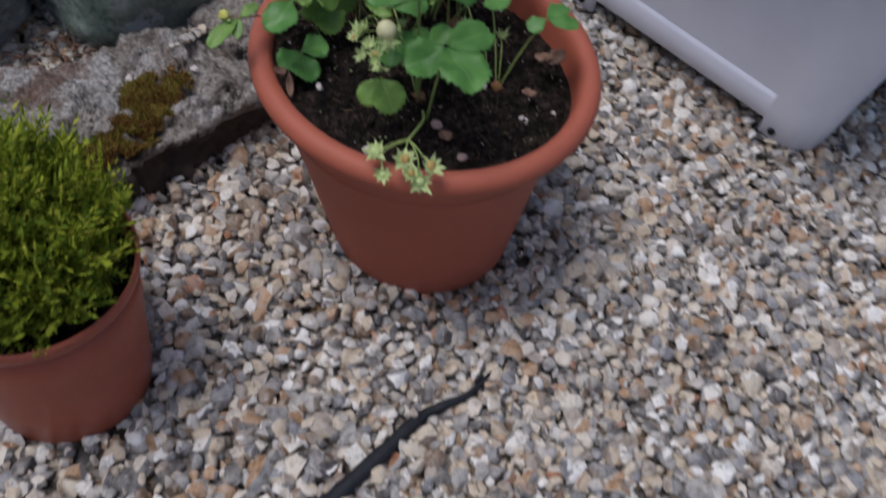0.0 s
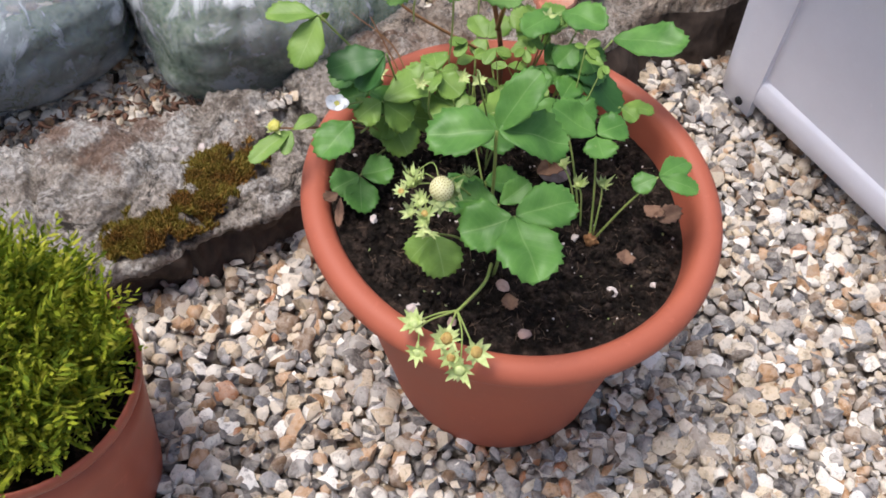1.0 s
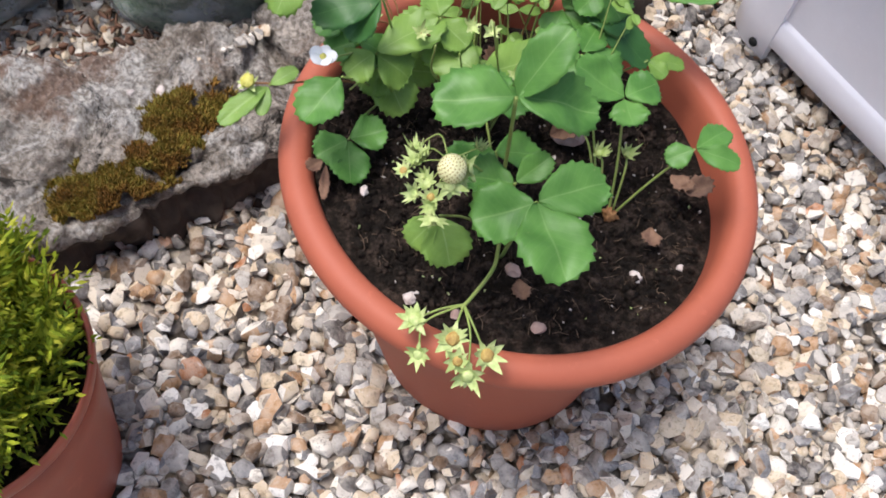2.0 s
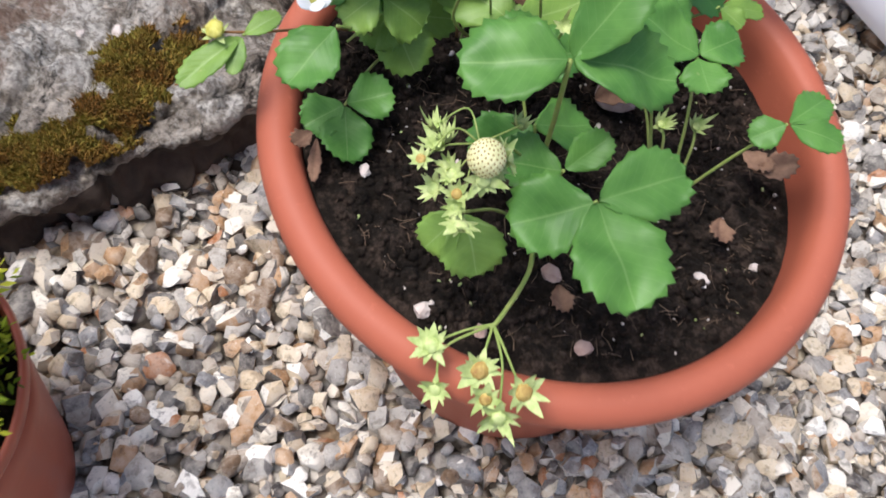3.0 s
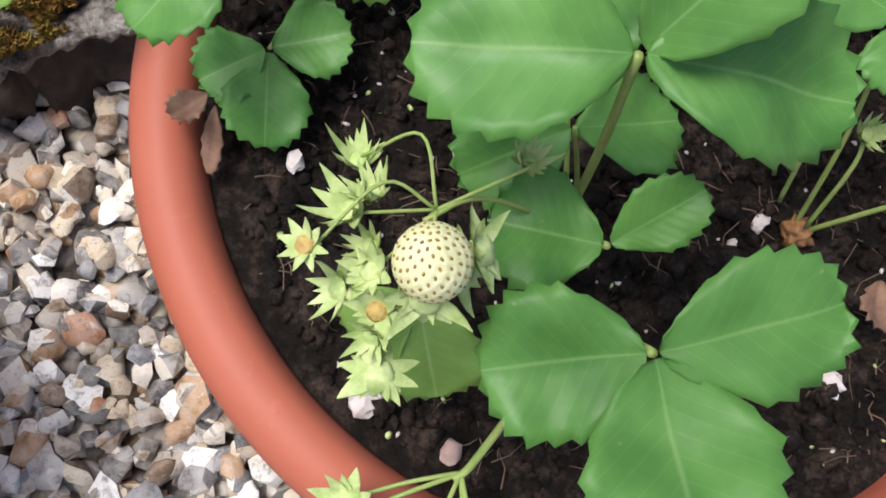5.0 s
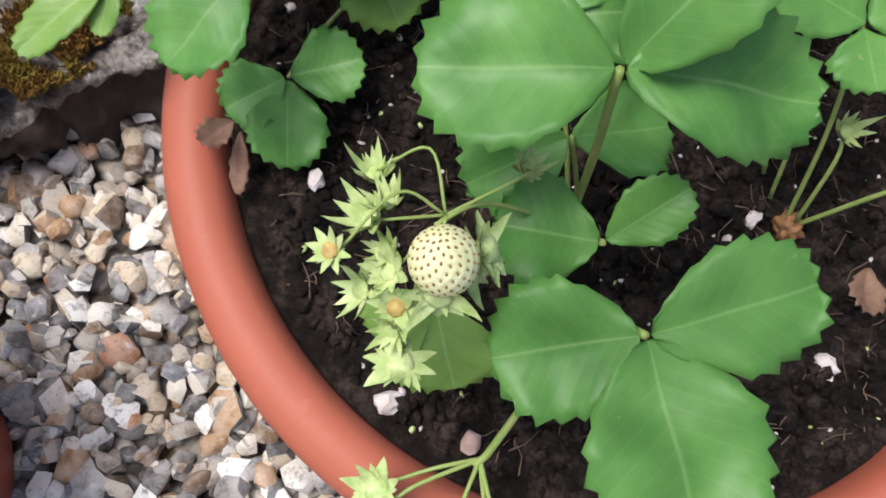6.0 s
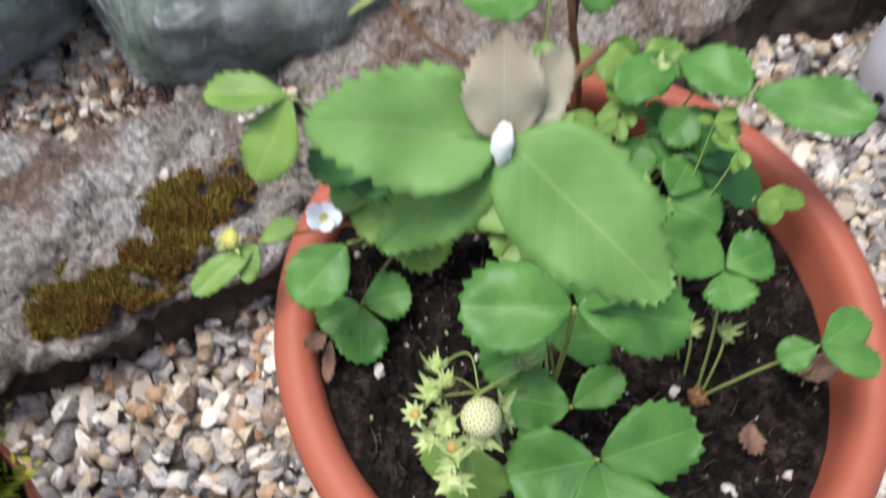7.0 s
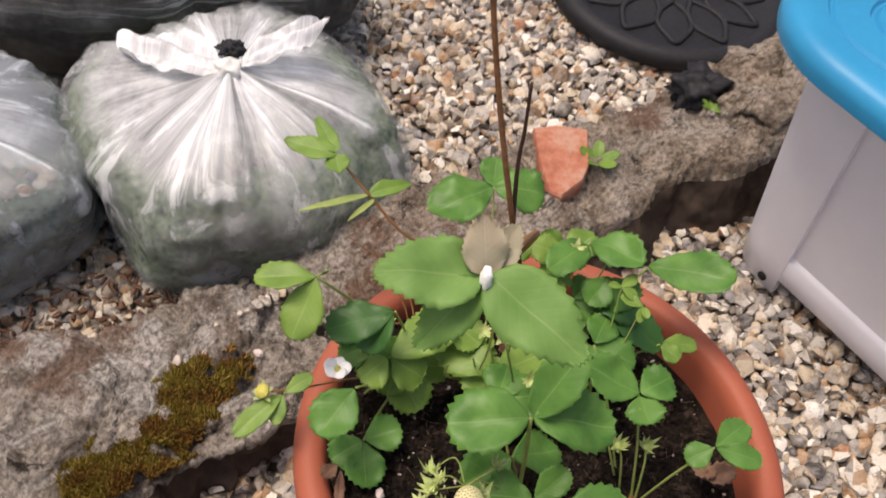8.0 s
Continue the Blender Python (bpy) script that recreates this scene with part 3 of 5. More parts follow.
rim += [(0.1722, 0.2700), (0.1710, 0.262), (0.1700, 0.250), (0.1670, 0.225), (0.1655, 0.213)]
part("pot_rim", lathe(rim, POT, 128), M_terra, pot, "smooth rolled terracotta rim")



def soil_z(x, y):
    p = Vector((x, y, 0))
    back = min(1.0, max(0.0, ((x - POT.x) * 0.6 + (y - POT.y) + 0.06) / 0.2))
    calm = min(1.0, max(0.12, (0.171 - math.hypot(x - POT.x, y - POT.y)) / 0.028))
    return 0.2640 - 0.026 * back + calm * (0.0085 * noise.fractal(p * 45, 0.6, 2.2, 6) + 0.005 * noise.noise(p * 15))


bm = bmesh.new()
loops = []
for k in range(72):
    r = 0.1708 * k / 71
    loops.append([(POT.x + r * math.cos(a), POT.y + r * math.sin(a), soil_z(POT.x + r * math.cos(a), POT.y + r * math.sin(a))) for a in [2 * math.pi * j / 200 for j in range(200)]])
rings(bm, loops)
bmesh.ops.remove_doubles(bm, verts=bm.verts, dist=0.00001)
compost = lone("compost", bm, M_soil, (POT.x, POT.y, 0.25), "dark crumbly potting compost filling the pot", "soil", kind="stuff")


def ico(sub=1):
    b = bmesh.new()
    bmesh.ops.create_icosphere(b, subdivisions=sub, radius=1)
    co, faces = np.array([v.co[:] for v in b.verts]), np.array([[v.index for v in f.verts] for f in b.faces])
    b.free()
    return co, faces


def bits(name, count, size, material, seed, label, category, flat=1.0):
    """Many small lumps strewn over the compost."""
    r = np.random.RandomState(seed)
    co, faces = ico()
    pts, fcs = [], []
    for k in range(count):
        a, d = r.uniform(0, 6.283), 0.163 * math.sqrt(r.rand())
        x, y = POT.x + d * math.cos(a), POT.y + d * math.sin(a)
        w = size * r.uniform(0.4, 1.0) * (1.9 if r.rand() > 0.88 else 1.0)
        q = np.array(Euler((r.uniform(-1, 1), r.uniform(-1, 1), r.uniform(0, 6))).to_matrix())
        lump = co * r.uniform(0.75, 1.2, (len(co), 1)) * (w, w * r.uniform(0.5, 1), w * r.uniform(0.4, 0.9) * flat)
        pts.append(lump @ q.T + (x - POT.x, y - POT.y, soil_z(x, y) + w * 0.25 * flat - 0.25))
        fcs.append(faces + k * len(co))
    me = bpy.data.meshes.new(name)
    me.from_pydata(np.concatenate(pts).tolist(), [], np.concatenate(fcs).tolist())
    me.polygons.foreach_set("use_smooth", [True] * len(me.polygons))
    me.materials.append(material)
    ob = new(name, me)
    ob.location = (POT.x, POT.y, 0.25)
    return tagged(ob, label, category, kind="stuff")


bits("compost_crumbs", 4500, 0.0036, M_soil, 11, "small dark crumbs of compost", "soil")
bits("grit", 170, 0.0019, M_perlite, 12, "scattered pale grit on the compost", "grit")
bits("seedlings", 90, 0.0021, M_sepal, 17, "tiny pale green weed seedlings on the compost", "seedling", 0.5)


def fibres(count, seed):
    """Thin bent strands of peat and root strewn over the compost."""
    r = random.Random(seed)
    bm = bmesh.new()
    for _ in range(count):
        a, d, w = r.uniform(0, 6.283), 0.158 * math.sqrt(r.random()), r.uniform(0, 6.283)
        x, y, ln = POT.x + d * math.cos(a), POT.y + d * math.sin(a), r.uniform(0.004, 0.016)
        bend = r.uniform(-0.7, 0.7)
        line = []
        for u in (-0.5, 0.0, 0.5):
            qx, qy = x + ln * u * math.cos(w + bend * u), y + ln * u * math.sin(w + bend * u)
            line.append((qx, qy, soil_z(qx, qy) + 0.0016 + 0.002 * r.random()))
        tube(bm, line, 0.00035, 0.0002, 3, 1)
    return lone("root_fibres", bm, M_fibre, (POT.x, POT.y, 0.25), "thin brown root and peat fibres on the compost", "fibre", kind="stuff")


fibres(520, 23)
for x, y, s, m_, label in ((0.022, 0.622, 0.0062, M_perlite, "small pale stone lying on the compost"), (0.188, 0.691, 0.0060, M_perlite, "small pale stone lying on the compost"),
                           (0.119, 0.624, 0.0058, M_pink, "small pinkish stone lying on the compost"), (-0.034, 0.697, 0.0045, M_perlite, "small pale stone lying on the compost"),
                           (0.148, 0.747, 0.0045, M_perlite, "small pale stone lying on the compost"), (0.226, 0.715, 0.0040, M_perlite, "small pale stone lying on the compost"),
                           (0.057, 0.617, 0.0050, M_pink, "small pinkish stone lying on the compost"), (0.116, 0.815, 0.016, M_pink, "round reddish stone under the leaves"),
                           (0.092, 0.665, 0.007, M_pink, "pinkish stone under the low leaves")):
    bm = bmesh.new()
    blob(bm, (x, y, soil_z(x, y) + s * 0.4), (s, s * 0.75, s * 0.6), x * 50, 0.4, 1.5, 2, x * 30)
    lone("pebble", bm, m_, (x, y, soil_z(x, y)), label, "stone", "stones on the compost", sharp=35)


# ---- strawberry plants ----
plant_front = thing("strawberry_plant", (0.073, 0.705, 0.258), "strawberry plant with broad toothed green leaves and unripe berries", "strawberry plant", "strawberry plants in the pot")
plant_left = thing("strawberry_plant", (-0.035, 0.812, 0.252), "strawberry plant with rounded leaves, a white flower and a yellow bud", "strawberry plant", "strawberry plants in the pot")
plant_right = thing("strawberry_plant", (0.163, 0.748, 0.258), "small strawberry plant with reddish crown and few leaflets", "strawberry plant", "strawberry plants in the pot")
plant_back = thing("strawberry_plant", (0.065, 0.868, 0.25), "strawberry plant with leaves hanging over the pot's rim", "strawberry plant", "strawberry plants in the pot")

leaf(plant_front, (0.082, 0.680, 0.262), (0.0855, 0.6525, 0.386), [((0.1285, 0.6800, 0.392), 0.037), ((0.1140, 0.6050, 0.386), 0.051), ((0.0480, 0.6350, 0.374), 0.041)], M_leaf, thick=0.0013, neck=0.46, blunt=0.80)
leaf(plant_front, (0.070, 0.712, 0.262), (0.0565, 0.7150, 0.406), [((0.0040, 0.7010, 0.402), 0.046), ((0.1150, 0.7270, 0.404), 0.041), ((0.0770, 0.7420, 0.452), 0.032)], M_leaf, thick=0.0014, neck=0.46, blunt=0.80)
leaf(plant_front, (0.070, 0.705, 0.262), (0.0720, 0.6830, 0.357), [((0.0390, 0.6770, 0.362), 0.036), ((0.0910, 0.7030, 0.371), 0.021)], M_leaf, thick=0.0012, blunt=0.82)
leaf(plant_front, (0.065, 0.700, 0.262), (0.0270, 0.6540, 0.338), [((0.0110, 0.6360, 0.318), 0.025), ((0.0440, 0.6270, 0.322), 0.036)], M_leaf_young)
leaf(plant_front, (0.075, 0.715, 0.262), (0.0555, 0.7250, 0.330), [((0.0930, 0.7500, 0.312), 0.036), ((0.0250, 0.6990, 0.322), 0.036)], M_leaf)
leaf(plant_left, (-0.045, 0.800, 0.262), (-0.056, 0.730, 0.289), [((-0.076, 0.710, 0.288), 0.028), ((-0.030, 0.746, 0.292), 0.030), ((-0.045, 0.696, 0.287), 0.032)], M_leaf)
leaf(plant_left, (-0.040, 0.800, 0.262), (-0.066, 0.738, 0.352), [((-0.083, 0.700, 0.345), 0.036)], M_leaf)
leaf(plant_left, (-0.035, 0.810, 0.262), (-0.046, 0.787, 0.315), [((-0.019, 0.761, 0.300), 0.036), ((-0.003, 0.801, 0.310), 0.030), ((-0.047, 0.764, 0.305), 0.028)], M_leaf_young)
leaf(plant_left, (-0.030, 0.820, 0.262), (-0.050, 0.783, 0.392), [((-0.096, 0.762, 0.383), 0.030), ((-0.070, 0.759, 0.370), 0.028)], M_leaf_dark)
leaf(plant_left, (-0.030, 0.825, 0.262), (-0.104, 0.770, 0.430), [((-0.145, 0.759, 0.432), 0.022), ((-0.112, 0.733, 0.405), 0.030), ((-0.109, 0.786, 0.410), 0.018)], M_leaf_young)
leaf(plant_left, (-0.030, 0.830, 0.262), (-0.049, 0.773, 0.345), [((-0.067, 0.755, 0.335), 0.032), ((-0.019, 0.773, 0.330), 0.036), ((-0.008, 0.815, 0.360), 0.036)], M_leaf_young)
leaf(plant_right, (0.163, 0.748, 0.265), (0.1400, 0.7900, 0.347), [((0.1640, 0.8110, 0.352), 0.031), ((0.1500, 0.7680, 0.348), 0.031), ((0.0970, 0.7910, 0.370), 0.036)], M_leaf)
leaf(plant_right, (0.163, 0.748, 0.265), (0.1985, 0.7610, 0.346), [((0.2240, 0.7900, 0.346), 0.022), ((0.2350, 0.7590, 0.347), 0.020), ((0.1800, 0.7500, 0.338), 0.020)], M_leaf)
leaf(plant_back, (0.060, 0.870, 0.262), (0.086, 0.909, 0.370), [((0.122, 0.885, 0.395), 0.034), ((0.056, 0.865, 0.380), 0.030)], M_leaf)
leaf(plant_back, (0.090, 0.870, 0.262), (0.140, 0.918, 0.345), [((0.200, 0.896, 0.384), 0.038)], M_leaf)
leaf(plant_back, (0.080, 0.860, 0.262), (0.088, 0.884, 0.350), [((0.140, 0.870, 0.340), 0.036), ((0.166, 0.857, 0.325), 0.034)], M_leaf_dark)
leaf(plant_back, (0.020, 0.890, 0.262), (-0.002, 0.976, 0.340), [((-0.049, 0.932, 0.340), 0.050), ((0.045, 0.983, 0.340), 0.045), ((-0.005, 1.012, 0.340), 0.030)], M_leaf)
leaf(plant_back, (0.060, 0.840, 0.262), (0.031, 0.788, 0.330), [((-0.016, 0.806, 0.340), 0.040), ((0.016, 0.770, 0.320), 0.036), ((0.076, 0.825, 0.340), 0.040)], M_leaf_young)

leaf(plant_back, (0.07, 0.85, 0.262), (0.082, 0.870, 0.340), [((0.115, 0.860, 0.335), 0.030), ((0.077, 0.843, 0.335), 0.028), ((0.095, 0.890, 0.345), 0.026)], M_leaf)
leaf(plant_back, (0.05, 0.86, 0.262), (0.067, 0.896, 0.360), [((0.040, 0.897, 0.365), 0.026), ((0.089, 0.918, 0.370), 0.030), ((0.057, 0.879, 0.350), 0.024)], M_leaf_young)
leaf(plant_left, (-0.04, 0.83, 0.262), (-0.081, 0.799, 0.350), [((-0.095, 0.778, 0.345), 0.026), ((-0.057, 0.788, 0.340), 0.028)], M_leaf)
leaf(plant_front, (0.07, 0.72, 0.262), (0.037, 0.764, 0.335), [((0.072, 0.777, 0.340), 0.036), ((0.040, 0.792, 0.345), 0.034)], M_leaf)
leaf(plant_back, (0.10, 0.85, 0.262), (0.162, 0.864, 0.315), [((0.180, 0.856, 0.312), 0.018), ((0.196, 0.878, 0.310), 0.018)], M_leaf_young)
leaf(plant_back, (0.03, 0.83, 0.262), (-0.010, 0.814, 0.355), [((-0.038, 0.798, 0.350), 0.028), ((0.016, 0.803, 0.345), 0.030), ((-0.019, 0.835, 0.360), 0.026)], M_leaf_young)
leaf(plant_right, (0.15, 0.77, 0.262), (0.104, 0.834, 0.335), [((0.140, 0.829, 0.330), 0.034), ((0.090, 0.810, 0.325), 0.032), ((0.112, 0.861, 0.340), 0.028)], M_leaf)
leaf(plant_back, (0.09, 0.86, 0.262), (0.108, 0.890, 0.355), [((0.093, 0.863, 0.350), 0.028), ((0.130, 0.872, 0.345), 0.034)], M_leaf)
leaf(plant_left, (-0.04, 0.82, 0.262), (-0.064, 0.781, 0.345), [((-0.087, 0.768, 0.340), 0.026), ((-0.036, 0.780, 0.335), 0.030)], M_leaf)

for plant, x, y in ((plant_front, 0.073, 0.705), (plant_left, -0.035, 0.812), (plant_right, 0.163, 0.748), (plant_back, 0.065, 0.868)):
    bm = bmesh.new()
    blob(bm, (x, y, soil_z(x, y) + 0.003), (0.0065, 0.0065, 0.006), x * 20, 0.7, 2.4, 3)
    part("crown", bm, M_stalk_red, plant, "short reddish crown")


def sepal_star(bm, at, facing, radius, seed, count=10, cup=0.3):
    """A ring of pointed sepals round a domed middle."""
    r = random.Random(seed)
    m = aim(at, Vector(facing).orthogonal(), facing)
    for k in range(count):
        a = 2 * math.pi * (k + r.uniform(-0.25, 0.25)) / count
        ln = radius * (r.uniform(0.85, 1.1) if k % 2 == 0 else r.uniform(0.55, 0.8))
        w = ln * r.uniform(0.18, 0.26)
        lift = cup + r.uniform(-0.55, 0.65)
        rows = []
        for q, (u, ww) in enumerate(((0.05, 0.5), (0.3, 1.0), (0.6, 0.8), (0.85, 0.38), (1.0, 0.03))):
            row = []
            for v in (-1, 0, 1):
                x, y = u * ln, v * w * ww
                z = lift * ln * u * u + 0.25 * abs(y) - 0.05 * ln * (u > 0.8)
                row.append(m @ Vector((x * math.cos(a) - y * math.sin(a), x * math.sin(a) + y * math.cos(a), z)))
            rows.append(row)
        rings(bm, rows, close=False)
        low = [[p - (m.to_3x3() @ Vector((0, 0, 0.00035))) for p in row][::-1] for row in rows]
        rings(bm, low, close=False)
    return bm


def dome(bm, at, facing, radius, seed):
    made = bmesh.ops.create_icosphere(bm, subdivisions=3, radius=radius)["verts"]
    m = aim(at, Vector(facing).orthogonal(), facing)
    for v in made:
        v.co *= 1 + 0.16 * noise.noise(v.co / radius * 3 + Vector((seed, 0, 0))) + 0.14 * noise.noise(v.co / radius * 7 + Vector((0, seed, 0)))
        v.co = m @ Vector((v.co.x, v.co.y, v.co.z * 0.6 + radius * 0.25))
    return bm


def calyx(parent, at, facing, radius, seed, heart=0.36, cup=0.3, centre=None):
    c = part("calyx", sepal_star(bmesh.new(), at, facing, radius * 1.0, seed, 16, cup=cup + 0.15), M_sepal, parent, "pale green pointed calyx")
    part("young_fruit", dome(bmesh.new(), at, facing, radius * heart, seed), centre or M_sepal, parent)
    return c


def berry(parent, at, axis, radius, length):
    """An unripe berry whose seeds sit in small dimples."""
    bm = bmesh.new()
    made = bmesh.ops.create_icosphere(bm, subdivisions=5, radius=1)["verts"]
    m = aim(at, Vector(axis).orthogonal(), axis)
    seeds = []
    n = 190
    for k in range(n):
        z = 1 - 2 * (k + 0.5) / n
        a = k * 2.399963
        seeds.append(Vector((math.sqrt(1 - z * z) * math.cos(a), math.sqrt(1 - z * z) * math.sin(a), z)))

    def skin(d):
        k = 1 - 0.22 * max(0, d.z) ** 2
        return Vector((d.x * radius * k, d.y * radius * k, d.z * length * 0.5))

    pit = np.array([s[:] for s in seeds])
    for v in made:
        d = v.co.normalized()
        near = float(np.max(pit @ np.array(d[:])))
        dip = max(0.0, 1 - (math.acos(min(1, near)) / 0.095) ** 2)
        v.co = m @ (skin(d) * (1 - 0.055 * dip))
    part("berry", bm, M_berry, parent, "pale cream unripe strawberry")
    bm = bmesh.new()
    for s in seeds:
        p = skin(s)
        q = aim(p * 0.975, Vector((0, 0, 1)).cross(s) if abs(s.z) < 0.99 else (1, 0, 0), s)
        for v in bmesh.ops.create_icosphere(bm, subdivisions=1, radius=1)["verts"]:
            v.co = m @ (q @ Vector((v.co.x * 0.00062, v.co.y * 0.00042, v.co.z * 0.00042)))
    part("seed_coat", bm, M_seed, parent, "tiny brown seeds")


# pale young leaves and thin stalks crowding the crown behind
leaf(plant_back, (0.065, 0.872, 0.262), (0.066, 0.912, 0.338), [((0.092, 0.930, 0.350), 0.026), ((0.048, 0.922, 0.356), 0.024), ((0.078, 0.900, 0.334), 0.022)], M_leaf_young)
leaf(plant_back, (0.050, 0.875, 0.262), (0.022, 0.905, 0.322), [((0.002, 0.925, 0.330), 0.022), ((0.038, 0.928, 0.335), 0.022), ((0.012, 0.888, 0.318), 0.018)], M_leaf_young)
for path in (((0.050, 0.800, 0.262), (0.047, 0.783, 0.33), (0.030, 0.756, 0.425)), ((0.020, 0.822, 0.262), (-0.004, 0.772, 0.34), (-0.004, 0.742, 0.405)),
             ((0.040, 0.830, 0.262), (0.020, 0.800, 0.31), (0.012, 0.780, 0.36)), ((0.085, 0.850, 0.262), (0.098, 0.862, 0.31), (0.118, 0.872, 0.345))):
    part("leaf_stalk", tube(bmesh.new(), path, 0.0012, 0.0008, 6), M_stalk, plant_back)
for path in (((-0.034, 0.822, 0.262), (-0.050, 0.846, 0.305), (-0.066, 0.857, 0.325), (-0.086, 0.866, 0.352)), ((-0.030, 0.830, 0.262), (-0.058, 0.870, 0.310), (-0.112, 0.890, 0.330))):
    part("runner", tube(bmesh.new(), path, 0.0010, 0.0006, 6), M_stalk_red, plant_left, "thin reddish runner")

# truss of unripe fruit standing above the compost
bm = tube(bmesh.new(), [(0.073, 0.700, 0.262), (0.060, 0.690, 0.335), (0.034, 0.677, 0.378), (0.022, 0.664, 0.386)], 0.0009, 0.0007)
truss = part("fruit_stalk", bm, M_stalk, plant_front)
for far, end in (((0.014, 0.684, 0.388), (0.001, 0.676, 0.379)), ((0.010, 0.668, 0.392), (0.000, 0.648, 0.391)), ((0.012, 0.662, 0.388), (0.006, 0.660, 0.386)),
                 ((0.022, 0.650, 0.384), (0.024, 0.630, 0.374)), ((0.042, 0.688, 0.380), (0.042, 0.692, 0.374)), ((0.016, 0.652, 0.380), (0.009, 0.644, 0.372)),
                 ((0.026, 0.655, 0.388), (0.029, 0.650, 0.394))):
    part("fruit_stalk", tube(bmesh.new(), [(0.024, 0.668, 0.385), far, end], 0.00055, 0.00045, 6), M_stalk, plant_front)
berry(truss, (0.0275, 0.652, 0.400), (-0.25, 0.25, 0.9), 0.0094, 0.0205)
for at, facing, radius, cup, centre in (((0.029, 0.645, 0.3915), (0.1, -0.5, 0.4), 0.0125, 0.2, None), ((0.037, 0.660, 0.392), (0.5, 0.2, 0.5), 0.0125, 0.2, None),
                                        ((0.001, 0.675, 0.377), (-0.2, 0.3, 0.9), 0.0085, 0.9, None), ((-0.002, 0.647, 0.391), (-0.3, -0.2, 1), 0.0080, 0.25, M_core),
                                        ((0.005, 0.660, 0.385), (-0.5, 0.1, 0.8), 0.0100, 0.7, None), ((0.0245, 0.6265, 0.377), (0, -0.35, -0.6), 0.0135, -0.1, None),
                                        ((0.042, 0.692, 0.373), (0.1, 0.3, 1), 0.0080, 0.8, None), ((0.008, 0.643, 0.374), (-0.5, -0.3, 0.5), 0.0100, 0.4, None),
                                        ((0.019, 0.640, 0.380), (-0.1, -0.4, 0.8), 0.0090, 0.3, M_core),
                                        ((0.012, 0.654, 0.380), (-0.5, -0.1, 0.6), 0.0085, 0.7, None),
                                        ((0.014, 0.648, 0.383), (-0.3, -0.3, 0.9), 0.0085, 0.5, None), ((0.020, 0.634, 0.378), (-0.2, -0.6, 0.7), 0.0075, 0.9, None),
                                        ((0.034, 0.655, 0.388), (0.7, -0.1, 0.3), 0.0130, 0.0, None), ((0.008, 0.666, 0.384), (-0.4, 0.2, 0.8), 0.0080, 0.9, None)):
    calyx(truss, at, facing, radius * 0.88, at[0] * 900, cup=cup, centre=centre)

# truss that hangs over the front of the rim
bm = tube(bmesh.new(), [(0.078, 0.690, 0.262), (0.076, 0.655, 0.283), (0.063, 0.617, 0.300), (0.058, 0.608, 0.301)], 0.0017, 0.0013)
hang = part("fruit_stalk", bm, M_stalk, plant_front)
for far, end in (((0.045, 0.603, 0.302), (0.029, 0.592, 0.299)), ((0.058, 0.598, 0.304), (0.057, 0.585, 0.300)), ((0.068, 0.596, 0.306), (0.081, 0.579, 0.301)),
                 ((0.068, 0.588, 0.306), (0.073, 0.566, 0.294)), ((0.036, 0.590, 0.302), (0.037, 0.572, 0.291))):
    part("fruit_stalk", tube(bmesh.new(), [(0.0595, 0.611, 0.301), far, end], 0.0009, 0.0007, 6), M_stalk, plant_front)
for at, facing, radius, centre in (((0.029, 0.590, 0.301), (-0.3, -0.2, 0.9), 0.0105, M_sepal), ((0.057, 0.583, 0.302), (0, -0.4, 0.9), 0.0115, M_core), ((0.082, 0.577, 0.303), (0.2, -0.4, 0.8), 0.0115, M_core),
                                   ((0.037, 0.570, 0.292), (-0.1, -0.7, 0.7), 0.0085, M_sepal), ((0.073, 0.563, 0.294), (0.1, -0.8, 0.5), 0.0110, M_sepal), ((0.064, 0.570, 0.297), (0.0, -0.6, 0.7), 0.0085, M_core)):
    calyx(hang, at, facing, radius * 1.2, at[0] * 700 + 3, cup=0.25, centre=centre)

# spent stalks among the leaves
for n_, (low, top) in enumerate((((0.06, 0.86), (0.075, 0.895, 0.375)), ((0.07, 0.86), (0.105, 0.905, 0.36)), ((0.02, 0.84), (0.015, 0.80, 0.37)), ((0.0, 0.83), (-0.02, 0.79, 0.36)),
                                ((0.04, 0.83), (0.03, 0.79, 0.38)), ((0.05, 0.80), (0.055, 0.765, 0.37)), ((-0.02, 0.83), (-0.06, 0.80, 0.35)))):
    foot = Vector((low[0], low[1], soil_z(*low) - 0.003))
    st = part("fruit_stalk", tube(bmesh.new(), [foot, foot.lerp(Vector(top), 0.6) + Vector((0.004, 0.0, 0.02)), top], 0.0011, 0.0007), M_stalk if n_ % 3 else M_stalk_red, plant_back)
    part("calyx", sepal_star(bmesh.new(), top, (0.2, -0.4, 0.8), 0.008, n_ * 9 + 1, 10, 0.8), M_sepal, st)

